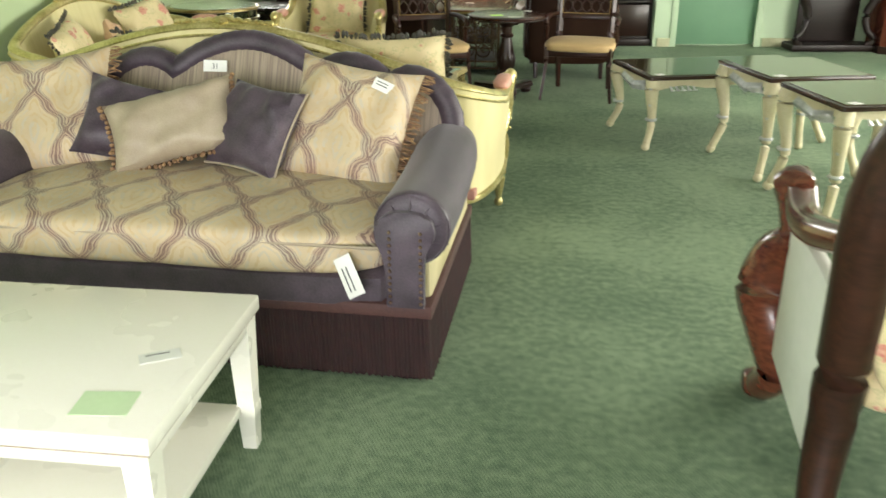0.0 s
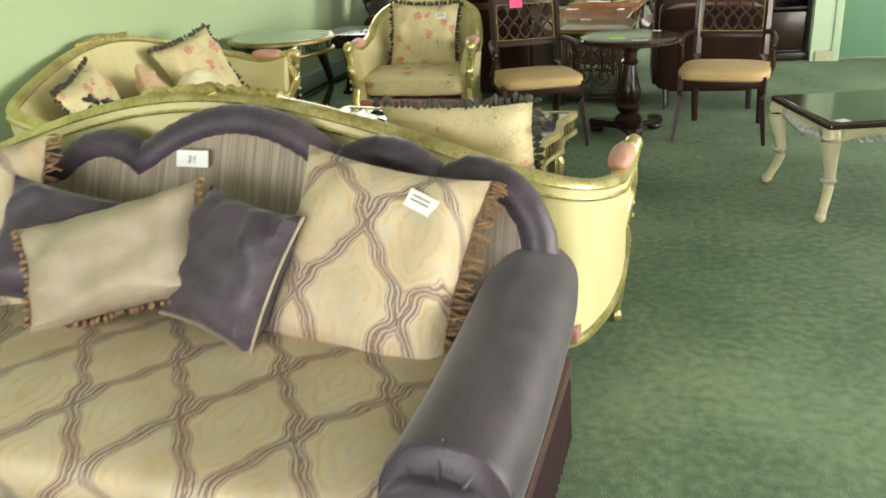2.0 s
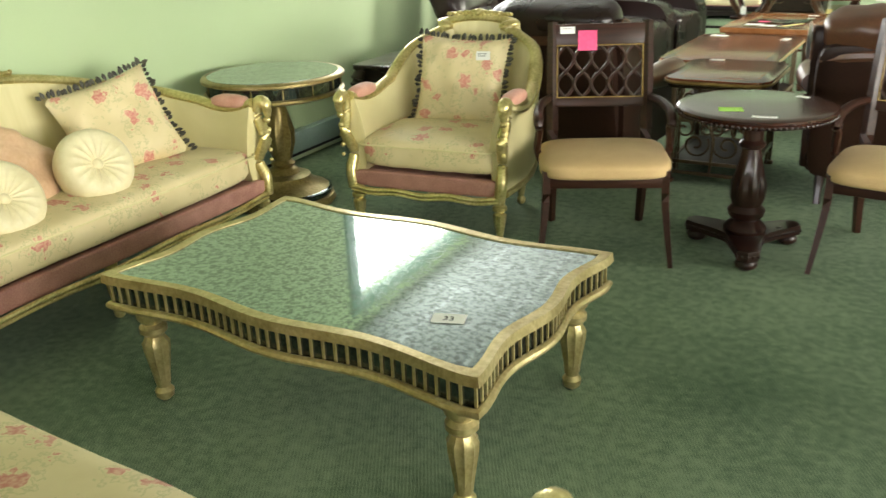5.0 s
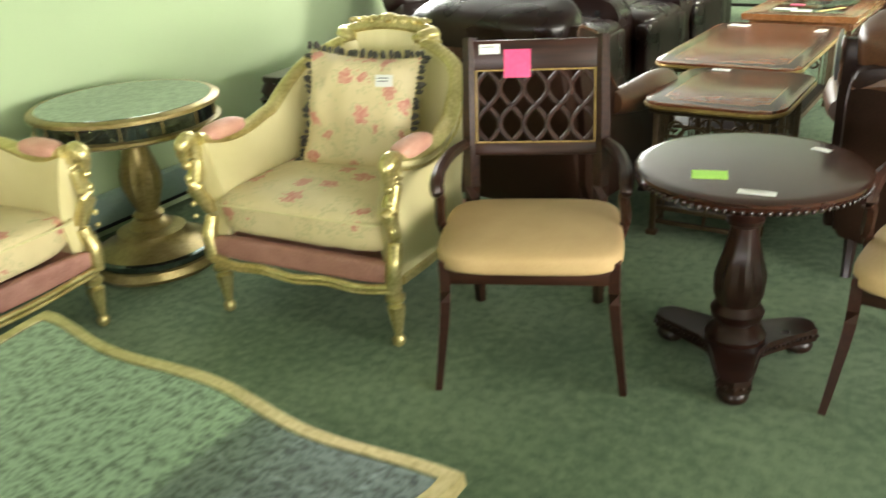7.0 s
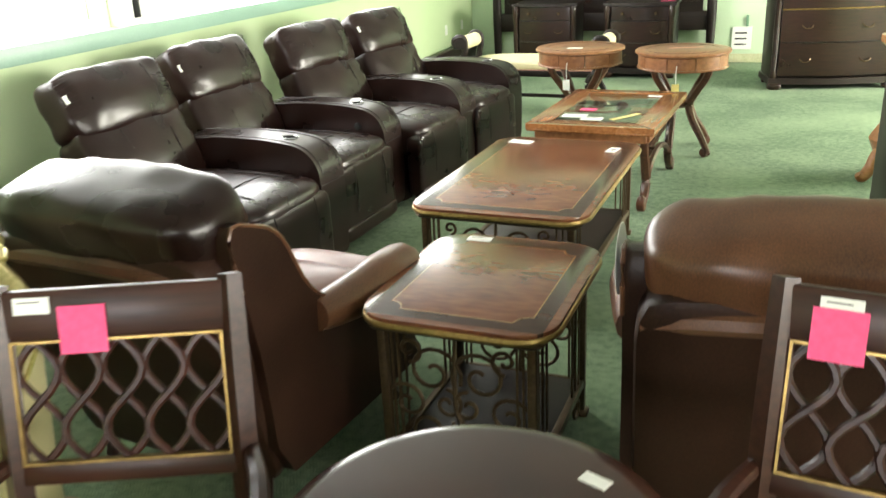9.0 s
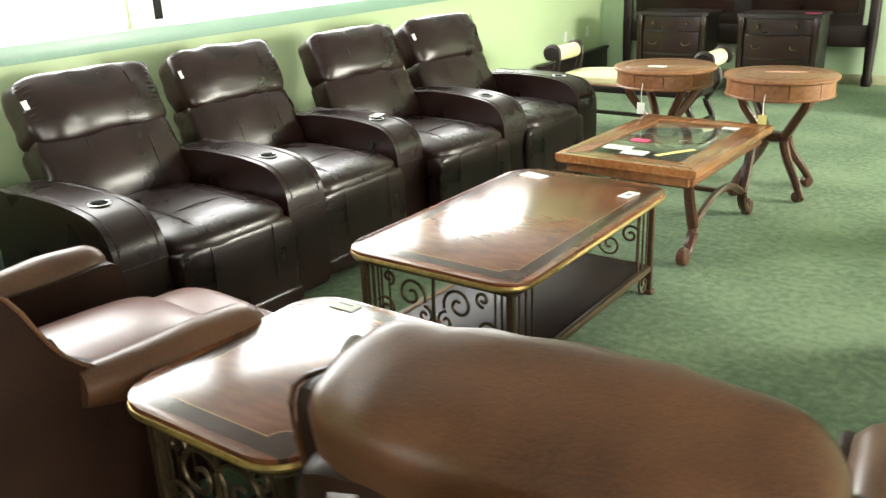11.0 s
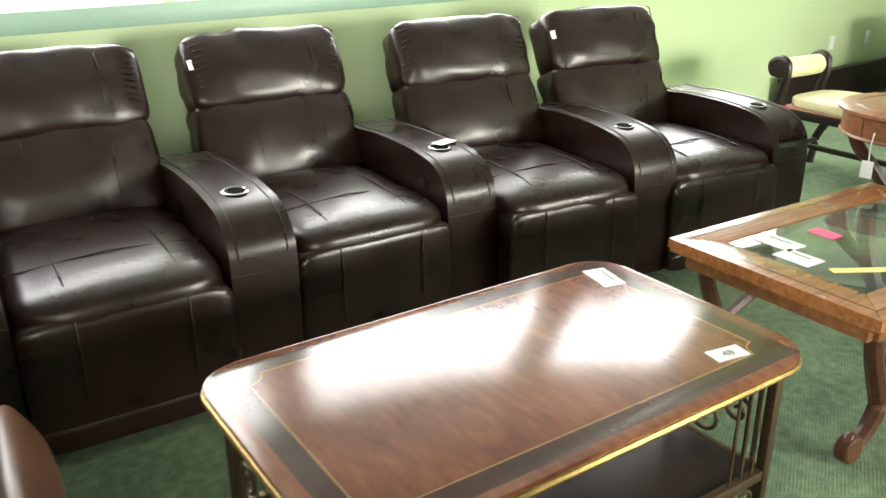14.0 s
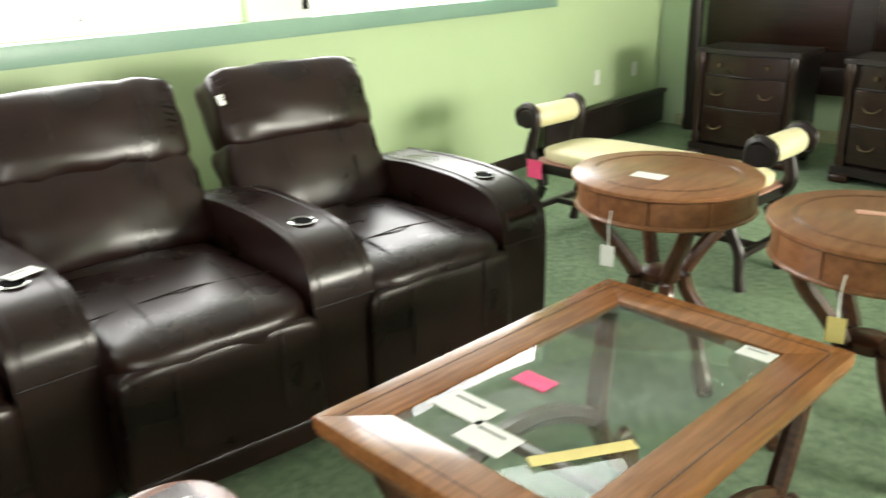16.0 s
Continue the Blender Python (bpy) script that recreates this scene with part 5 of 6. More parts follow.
# ---- carved throne-like armchair ----
def carved_chair(m):
    s = thing("carved_armchair", m, "carved red mahogany armchair with cream sides and tapestry back", "armchair")
    for sx in (-1, 1):
        b = bm_()
        tube(b, smooth_path([(sx * 0.36, -0.47, 0.035), (sx * 0.36, -0.42, 0.06), (sx * 0.345, -0.34, 0.15), (sx * 0.36, -0.37, 0.27), (sx * 0.385, -0.42, 0.40), (sx * 0.37, -0.40, 0.52), (sx * 0.34, -0.34, 0.61), (sx * 0.35, -0.38, 0.70), (sx * 0.36, -0.42, 0.75), (sx * 0.35, -0.34, 0.77)], 5), [0.035, 0.055, 0.055, 0.085, 0.105, 0.088, 0.06, 0.058, 0.065, 0.03], 12)
        soft_box(b, (sx * 0.36, -0.47, 0.035), (0.12, 0.14, 0.07), 3, 5)
        for k in range(7):
            bmesh.ops.create_uvsphere(b, u_segments=8, v_segments=6, radius=0.024, matrix=pose(sx * (0.43 - 0.008 * abs(k - 3)), -0.44 + 0.012 * abs(k - 3), 0.26 + 0.05 * k))
        part("front_leg", b, "redwood", s, "carved cabriole arm support with claw foot")
        b = bm_()
        tube(b, smooth_path([(sx * 0.35, -0.40, 0.745), (sx * 0.37, -0.2, 0.72), (sx * 0.37, 0.0, 0.75), (sx * 0.33, 0.25, 0.82)], 5), [0.04, 0.045, 0.045, 0.035], 10)
        part("arm", b, "redwood", s, "carved mahogany arm")
        b = bm_()
        box(b, (sx * 0.35, -0.02, 0.45), (0.05, 0.60, 0.46), 0.02)
        part("side_panel", b, "paper", s, "cream upholstered side panel")
        b = bm_()
        tube(b, smooth_path([(sx * 0.36, 0.42, 0.0), (sx * 0.355, 0.34, 0.2), (sx * 0.34, 0.30, 0.45), (sx * 0.345, 0.33, 0.7), (sx * 0.35, 0.37, 0.95), (sx * 0.30, 0.40, 1.12), (sx * 0.15, 0.42, 1.20), (0, 0.42, 1.22)], 5), [0.035, 0.045, 0.06, 0.065, 0.07, 0.07, 0.06, 0.065], 10)
        part("back_frame", b, "chairwood", s, "carved mahogany back frame")
    part("seat", soft_box(bm_(), (0, -0.05, 0.44), (0.62, 0.62, 0.16), 5, 7, crown=0.03), "tapestry", s)
    part("seat_rail", box(bm_(), (0, -0.33, 0.32), (0.62, 0.06, 0.12), 0.02), "redwood", s)
    b = soft_box(bm_(), (0, 0, 0), (0.62, 0.10, 0.72), 3.5, 8, m=pose(0, 0.36, 0.79, -8, 0, 0))
    part("backrest", b, "tapestry", s, "floral tapestry backrest")
    return s


carved_chair(pose(1.32, 1.93, 0, 0, 0, 168))


# ---- leather recliners ----
ROW = pose(-1.11, 9.32, 0, 0, 0, 77)


def leather_arm(name, s, x, remote=False):
    """A padded arm: flat top falling in a curve to an upright front."""
    b = bm_()
    side = smooth_path([(0.68, 0.05, 0), (0.66, 0.60, 0), (0.45, 0.665, 0), (0.2, 0.675, 0), (0.0, 0.665, 0), (-0.14, 0.635, 0), (-0.215, 0.56, 0), (-0.235, 0.45, 0), (-0.235, 0.2, 0), (-0.225, 0.04, 0)], 5)
    slab(b, [(p.x, p.y) for p in side], -0.115, 0.115, 0.03, pose(x, 0, 0, 90, 0, 90), 3)
    a = part(name, b, "leather", s)
    part("seam", tube(bm_(), [(x - 0.117, -0.236, 0.455), (x, -0.238, 0.455), (x + 0.117, -0.236, 0.455)], 0.0035, 5), "seam", a)
    b = bm_()
    for sx in (-0.085, 0.085):
        tube(b, [(x + sx, p.x - 0.001, p.y + 0.001) for p in side[6:34]], 0.003, 4)
    part("stitching", b, "seam", a)
    c = part("cup_holder", lathe(bm_(), [(0.043, 0.0), (0.046, 0.004), (0.040, 0.0065), (0.037, 0.004), (0.036, 0.0005)], seg=28, m=pose(x, 0.0, 0.664, 3, 0, 0)), "chrome", a, "cup holder with steel rim")
    # flat disc over the solid arm; its near-black colour stands for the hole's shade
    part("cup_well", lathe(bm_(), [(0.035, 0.0), (0.035, 0.003)], seg=24, m=pose(x, 0.0, 0.6645, 3, 0, 0)), "well", a, "flat near-black disc for the cup well's shade") if c else None
    if remote:
        part("control_button", lathe(bm_(), [(0.022, 0), (0.022, 0.006), (0.016, 0.008)], seg=18, m=pose(x - 0.117, -0.06, 0.55, 0, -90, 0)), "cup", a, "black power button")
    return a


def recliner(m, first=False, remote=False, tag=True, seed=0.0):
    s = thing("recliner", m, "dark espresso leather power recliner with cup-holder arm", "recliner", "row of theatre recliners")
    cx = 0.44
    part("base", box(bm_(), (cx, 0.31, 0.17), (0.63, 0.92, 0.30), 0.02), "leather", s)
    b = soft_box(bm_(), (cx, 0.13, 0.415), (0.645, 0.84, 0.22), 6, 10, crown=0.03, wrinkle=0.006, seed=seed)
    part("seat", b, "leather", s)
    b = soft_box(bm_(), (cx, -0.238, 0.255), (0.64, 0.115, 0.42), 9, 9, wrinkle=0.005, seed=seed + 3)
    part("footrest", b, "leather", s)
    part("kick_rail", soft_box(bm_(), (cx, -0.262, 0.085), (0.632, 0.085, 0.085), 8, 6), "leather", s)
    for k in (-0.16, 0.17):
        b = bm_()
        tube(b, smooth_path([(cx + k, 0.36, 0.530), (cx + k, 0.1, 0.550), (cx + k, -0.13, 0.540), (cx + k, -0.255, 0.497), (cx + k, -0.303, 0.40), (cx + k, -0.305, 0.2)], 4), 0.0032, 5)
        part("seat_seam", b, "seam", s)
    part("seat_break", tube(bm_(), [(cx - 0.30, -0.02, 0.531), (cx, -0.03, 0.556), (cx + 0.30, -0.02, 0.531)], 0.0032, 5), "seam", s)
    bk = pose(cx, 0.52, 0.52, -25, 0, 0)
    part("backrest", soft_box(bm_(), (-0.01, 0.02, 0.14), (0.705, 0.205, 0.40), 7, 11, m=bk, wrinkle=0.016, seed=seed + 1, puff=0.04), "leather", s)
    hd = part("headrest", soft_box(bm_(), (-0.01, 0.005, 0.435), (0.70, 0.21, 0.34), 6.0, 11, m=bk, wrinkle=0.014, seed=seed + 2, puff=0.035), "leather", s, "puffed leather headrest")
    for k in (-0.13, 0.16):
        part("back_seam", tube(bm_(), smooth_path([(k, -0.098, 0.01), (k, -0.114, 0.14), (k * 1.05, -0.098, 0.27)], 4), 0.0035, 5, m=bk), "seam", s)
        part("headrest_seam", tube(bm_(), smooth_path([(k * 1.1, -0.115, 0.36), (k * 1.1, -0.126, 0.44), (k * 1.1, -0.105, 0.555), (k * 1.1, 0.0, 0.603)], 4), 0.0035, 5, m=bk), "seam", s)
    b = bm_()
    for sx in (-1, 1):
        for i in range(9):
            zz = 0.365 + 0.025 * i
            tube(b, [(sx * 0.335 - 0.01, -0.07, zz), (sx * 0.305 - 0.01, -0.101, zz + 0.004), (sx * 0.27 - 0.01, -0.114, zz + 0.010)], [0.0035, 0.003, 0.001], 5, m=bk)
    part("headrest_gather", b, "leather", s)
    part("back_shell", box(bm_(), (0, 0.105, 0.25), (0.60, 0.06, 0.66), 0.03, m=bk), "leather", s)
    leather_arm("arm", s, 0.88, remote)
    if first:
        leather_arm("arm", s, 0.0)
    if tag:
        card("care_label", s, bk @ pose(-0.315, -0.092, 0.47, 90, 0, 0) @ pose(0, 0, 0, 0, 0, 8), 0.07, 0.04, "paper", 2, "white sewn-in label")
    return s


for k, (rx0, ry0, rt) in enumerate(((0.03, 0.01, 0), (0.92, 0.135, 1), (1.80, 0.10, 0), (2.64, 0.075, 1))):
    recliner(ROW @ pose(rx0, ry0, 0, 0, 0, (1.5, 2.0, -3.2, -3.0)[k]), k == 0, rt == 1 and k == 1, k != 2, 1.7 * k)
pc = thing("paper_slip", ROW @ pose(1.84, 0.20, 0.674, 0, 0, 20), "small white paper slip on a recliner arm", "paper")
card("slip", pc, Matrix(), 0.10, 0.06, "paper", 1)


# ---- club chairs seen from behind ----
def club_chair(m, tag=False, lift=0.10, puff="leather"):
    """Local front is -y; the back leans away to +y."""
    s = thing("club_chair", m, "tobacco leather club chair with rolled pillow back and wooden feet", "armchair", "leather club chairs")
    hw = 0.43
    b = bm_()
    out = [(-hw + 0.02, -0.36), (hw - 0.02, -0.36), (hw - 0.02, 0.40), (-hw + 0.02, 0.40)]
    box(b, (0, -0.02, 0.27), (2 * hw - 0.08, 0.72, 0.22), 0.02)
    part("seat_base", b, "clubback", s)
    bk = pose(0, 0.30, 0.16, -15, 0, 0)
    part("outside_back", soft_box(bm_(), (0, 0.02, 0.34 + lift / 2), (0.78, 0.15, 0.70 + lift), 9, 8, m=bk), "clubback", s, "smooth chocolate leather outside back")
    part("seat", soft_box(bm_(), (0, -0.09, 0.43), (0.56, 0.64, 0.16), 5, 8, crown=0.04), "redleather", s, "oxblood leather seat cushion")
    part("back_pillow", soft_box(bm_(), (0, -0.06, 0.70 + lift), (0.76, 0.30, 0.22), 3.6, 11, m=bk, wrinkle=0.009, seed=3), puff, s, "puffed leather pillow top")
    part("inside_back", soft_box(bm_(), (0, -0.10, 0.46 + lift / 2), (0.58, 0.14, 0.40 + lift), 5, 8, m=bk), "redleather", s)
    part("top_band", tube(bm_(), smooth_path([(-0.37, 0.055, 0.60 + lift), (-0.18, 0.08, 0.635 + lift), (0.18, 0.08, 0.635 + lift), (0.37, 0.055, 0.60 + lift)], 5), 0.03, 8, m=bk), "brownleather", s)
    for sx in (-1, 1):
        b = bm_()
        prof = smooth_path([(0.42, 0.30, 0), (0.44, 0.60, 0), (0.50, 0.86 + lift * 0.8, 0), (0.40, 0.885 + lift * 0.6, 0), (0.30, 0.84 + lift * 0.4, 0), (0.20, 0.70, 0), (0.05, 0.605, 0), (-0.15, 0.595, 0), (-0.33, 0.60, 0), (-0.37, 0.52, 0), (-0.36, 0.30, 0), (-0.36, 0.19, 0), (0.36, 0.19, 0)], 4)
        slab(b, [(p.x, p.y) for p in prof], -0.045, 0.045, 0.02, pose(sx * (hw - 0.055), 0, 0, 90, 0, 90), 3)
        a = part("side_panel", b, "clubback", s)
        part("wing_welt", tube(bm_(), [(sx * (hw - 0.01), p.x, p.y) for p in prof[6:36]], 0.006, 6), "brownleather", a)
        part("arm_roll", tube(bm_(), smooth_path([(sx * (hw - 0.02), 0.18, 0.60), (sx * (hw - 0.01), 0.0, 0.585), (sx * hw, -0.15, 0.585), (sx * hw, -0.29, 0.575), (sx * hw, -0.33, 0.56)], 4), [0.05, 0.07, 0.08, 0.082, 0.05], 12), "brownleather", s, "rolled leather arm")
    ft = part("front_foot", tube(bm_(), smooth_path([(0, -0.035, 0.02), (0, -0.03, 0.05), (0, 0.01, 0.12), (0, -0.02, 0.20)], 4), [0.03, 0.024, 0.024, 0.035], 8), "mahog", s, "carved cabriole foot", pose(-0.32, -0.32, 0))
    again(ft, pose(0.32, -0.32, 0))
    fb = part("back_foot", tube(bm_(), [(0, 0.04, 0), (0, 0.01, 0.1), (0, 0, 0.2)], [0.018, 0.022, 0.026], 6), "mahog", s, "", pose(-0.31, 0.36, 0))
    again(fb, pose(0.31, 0.36, 0))
    if not tag:
        part("seat_nose", soft_box(bm_(), (0, -0.46, 0.385), (0.60, 0.30, 0.20), 3.2, 8, m=pose(0, 0, 0)), "redleather", s, "rounded oxblood leather seat front")
        part("footrest_flap", soft_box(bm_(), (0, 0, 0), (0.66, 0.07, 0.22), 3.5, 8, m=pose(0, -0.68, 0.31, -28, 0, 0)), "brownleather", s, "raised leather footrest flap")
        part("footrest_arm", tube(bm_(), [(0, -0.36, 0.25), (0, -0.62, 0.28)], 0.012, 6), "iron", s)
    if tag:
        b = slab(bm_(), [(0.05 * math.cos(a), 0.095 * math.sin(a)) for a in [2 * math.pi * i / 24 for i in range(24)]], 0, 0.002)
        t = part("hang_tag", b, "paper", s, "oval white hang tag", pose(0.44, 0.30, 0.84, 90, 0, 80))
        part("print", slab(bm_(), [(0.025 * math.cos(a), 0.03 + 0.035 * math.sin(a)) for a in [2 * math.pi * i / 16 for i in range(16)]], 0.002, 0.003), "yellow", t)
    return s


club_chair(pose(-0.45, 8.59, 0, 0, 0, 166))
club_chair(pose(1.22, 8.50, 0, 0, 0, 176), True, 0.06, "brownleather")


# ---- bronzed iron tables with inlaid tops ----
def spiral(cx, cz, r0, turns, start, hand=1, n=22):
    pts = []
    for i in range(n + 1):
        t = i / n
        a = radians(start) + hand * 2 * math.pi * turns * t
        r = r0 * (1 - 0.82 * t)
        pts.append((cx + r * math.cos(a), cz + r * math.sin(a)))
    return pts


def iron_table(m, hx, hy, h, top, label, card_at, text):
    s = thing("iron_table", m, label, "coffee table", "bronzed iron tables")
    r = 0.115
    part("tabletop", slab(bm_(), rounded(hx, hy, r, 8), h - 0.022, h, 0.004), top, s, "inlaid mahogany top")
    edge = [(x, y, h - 0.022) for x, y in rounded(hx - 0.004, hy - 0.004, r, 8)]
    part("brass_edge", tube(bm_(), edge, 0.012, 8, True), "brassedge", s, "rubbed brass edge moulding")
    part("under_frame", tube(bm_(), [(x, y, h - 0.045) for x, y in rounded(hx - 0.035, hy - 0.035, 0.03, 3)], 0.011, 4, True), "iron", s)
    lx, ly = hx - 0.065, hy - 0.065
    leg = None
    for sx in (-1, 1):
        for sy in (-1, 1):
            q = pose(sx * lx, sy * ly, 0)
            if leg is None:
                b = bm_()
                box(b, (0, 0, h / 2 - 0.01), (0.026, 0.026, h - 0.05), 0.003)
                box(b, (0, 0, 0.012), (0.05, 0.05, 0.024), 0.008)
                leg = part("leg", b, "iron", s, "", q)
            else:
                again(leg, q)
    sh = 0.13
    part("shelf", box(bm_(), (0, 0, sh), (2 * lx, 2 * ly, 0.016), 0.003), "black", s, "dark lower shelf")
    for sx in (-1, 1):
        part("side_rail", box(bm_(), (sx * lx, 0, sh), (0.024, 2 * ly - 0.03, 0.03), 0.003), "iron", s)
    for sy in (-1, 1):
        part("end_rail", box(bm_(), (0, sy * ly, 0.065), (2 * lx - 0.03, 0.018, 0.02), 0.003), "iron", s)
        part("end_rail", box(bm_(), (0, sy * ly, sh), (2 * lx - 0.03, 0.018, 0.02), 0.003), "iron", s)
        hh = h - 0.06
        q = pose(0, sy * ly, 0)
        mid = (sh + hh) / 2
        amp = (hh - sh) / 2
        for sx in (-1, 1):
            for cx, cz, r0, tr, st, hd in ((0.10, mid + amp * 0.42, amp * 0.42, 1.4, 200, -1), (0.12, mid - amp * 0.50, amp * 0.38, 1.4, 150, 1), (0.045, mid - amp * 0.05, amp * 0.24, 1.2, 90, 1), (0.215, mid - amp * 0.1, amp * 0.30, 1.3, 30, 1), (0.20, mid + amp * 0.72, amp * 0.2, 1.2, 270, -1)):
                k = lx / 0.31
                part("scroll", tube(bm_(), [(sx * x, 0, z) for x, z in spiral(cx * k, cz, r0, tr, st, hd)], 0.0065, 6, m=q, up=(0, 1, 0)), "iron", s)
            for xx in (0.80, 0.88, 0.95):
                part("spindle", tube(bm_(), [(sx * lx * xx, 0, 0.065), (sx * lx * xx, 0, h - 0.045)], 0.0045, 5, m=q), "iron", s)
            part("side_scroll", tube(bm_(), [(0, x, z) for x, z in spiral(0, 0, 0.055, 1.3, 90, sx)], 0.006, 6, m=pose(sx * lx, sy * (ly - 0.07), 0.07), up=(1, 0, 0)), "iron", s)
        part("scroll_stem", tube(bm_(), smooth_path([(0, 0, 0.065), (0.012, 0, mid - amp * 0.4), (-0.006, 0, mid), (0, 0, h - 0.045)], 4), [0.007, 0.012, 0.008, 0.006], 6, m=q), "iron", s)
        for sx in (-1, 1):
            for i in range(3):
                yy = sy * (ly - 0.05 - 0.045 * i)
                part("spindle", tube(bm_(), [(sx * lx, yy, sh), (sx * lx, yy, h - 0.045)], 0.0045, 5), "iron", s)
    for x, y, w, d, a, tx in card_at:
        card("lot_tag", s, pose(x, y, h, 0, 0, a), w, d, "paper", 0 if tx else 1, "white lot tag", tx)
    return s


iron_table(pose(0.36, 8.61, 0, 0, 0, -9.5), 0.29, 0.36, 0.615, "etop", "bronzed iron end table with inlaid mahogany top and scrollwork", [(-0.14, 0.315, 0.085, 0.045, 0, "")], "")
iron_table(pose(0.325, 10.21, 0, 0, 0, -10), 0.395, 0.675, 0.505, "ctop", "bronzed iron coffee table with inlaid mahogany top and scrollwork", [(-0.255, 0.56, 0.13, 0.075, -12, ""), (0.27, 0.475, 0.10, 0.055, 80, "48")], "")


# ---- oak coffee table with glass ----
def glass_table(m):
    s = thing("glass_coffee_table", m, "honey oak coffee table with glass centre and dark scroll legs", "coffee table")
    hx, hy, h, bw = 0.38, 0.575, 0.52, 0.13
    for sy in (-1, 1):
        b = bm_()
        slab(b, [(-hx, sy * hy), (hx, sy * hy), (hx - bw, sy * (hy - bw)), (-hx + bw, sy * (hy - bw))][::sy], h - 0.032, h, 0.004)
        part("frame_board", b, "oak", s)
    for sx in (-1, 1):
        b = bm_()
        slab(b, [(sx * hx, -hy), (sx * hx, hy), (sx * (hx - bw), hy - bw), (sx * (hx - bw), -hy + bw)][::sx], h - 0.032, h, 0.004)
        part("frame_board", b, "oak", s)
    b = bm_()
    ring = [(x, y, h - 0.0005) for x, y in rounded(hx - 0.045, hy - 0.045, 0.01, 2)]
    part("inlay_line", tube(bm_(), ring, 0.0018, 4, True), "black", s)
    part("edge_moulding", tube(bm_(), [(x, y, h - 0.038) for x, y in rounded(hx - 0.008, hy - 0.008, 0.006, 2)], 0.010, 8, True), "oak", s)
    b = bm_()
    for x, y, sx, sy in ((0, hy - 0.05, 2 * hx - 0.1, 0.03), (0, -hy + 0.05, 2 * hx - 0.1, 0.03), (hx - 0.05, 0, 0.03, 2 * hy - 0.13), (-hx + 0.05, 0, 0.03, 2 * hy - 0.13)):
        box(b, (x, y, h - 0.065), (sx, sy, 0.066), 0.004)
    part("apron", b, "drum", s)
    part("glass_inset", slab(bm_(), rounded(hx - bw + 0.012, hy - bw + 0.012, 0.01, 2), h - 0.012, h - 0.004, 0.003), "glass", s, "bevelled greenish glass")
    for sx in (-1, 1):
        for sy in (-1, 1):
            b = bm_()
            pts = smooth_path([(0, 0.10 * sy, h - 0.09), (0, 0.075 * sy, 0.34), (0, 0.03 * sy, 0.24), (0, 0.0, 0.16), (0, 0.03 * sy, 0.09), (0, 0.085 * sy, 0.045), (0, 0.125 * sy, 0.05), (0, 0.125 * sy, 0.085), (0, 0.095 * sy, 0.08)], 5)
            tube(b, pts, [0.026, 0.028, 0.03, 0.03, 0.028, 0.026, 0.022, 0.017, 0.01], 8, flat=1.0)
            lathe(b, [(0.038, -0.024), (0.044, -0.018), (0.044, 0.018), (0.038, 0.024)], seg=18, m=pose(0, 0.115 * sy, 0.045, 0, 90, 0))
            part("leg", b, "drumleg", s, "dark scroll leg", pose(sx * (hx - 0.075), sy * (hy - 0.21), 0))
        part("side_stretcher", tube(bm_(), smooth_path([(sx * (hx - 0.075), -hy + 0.20, 0.16), (sx * (hx - 0.075), -0.2, 0.24), (sx * (hx - 0.075), 0, 0.27), (sx * (hx - 0.075), 0.2, 0.24), (sx * (hx - 0.075), hy - 0.20, 0.16)], 5), 0.02, 6), "drumleg", s, "arched stretcher")
    part("cross_stretcher", box(bm_(), (0, 0, 0.265), (2 * hx - 0.17, 0.035, 0.022), 0.004), "drumleg", s)
    for x, y, w, d, a, mt in ((-0.155, -0.30, 0.15, 0.09, 0, "paper"), (-0.03, -0.365, 0.13, 0.09, 0, "paper"), (-0.12, -0.10, 0.10, 0.06, 0, "pink"), (0.20, 0.40, 0.09, 0.06, 0, "paper")):
        card("price_card", s, pose(x, y, h - 0.003 if abs(x) < 0.25 and abs(y) < 0.43 else h, 0, 0, a), w, d, mt, 1 if mt == "paper" else 0, "white price card" if mt == "paper" else "pink paper card")
    card("price_card", s, pose(0.15, -0.27, h - 0.003, 0, 0, 60), 0.24, 0.035, "yellow", 0, "pale yellow folded strip")
    return s


glass_table(pose(0.63, 11.695, 0, 0, 0, -11.5))


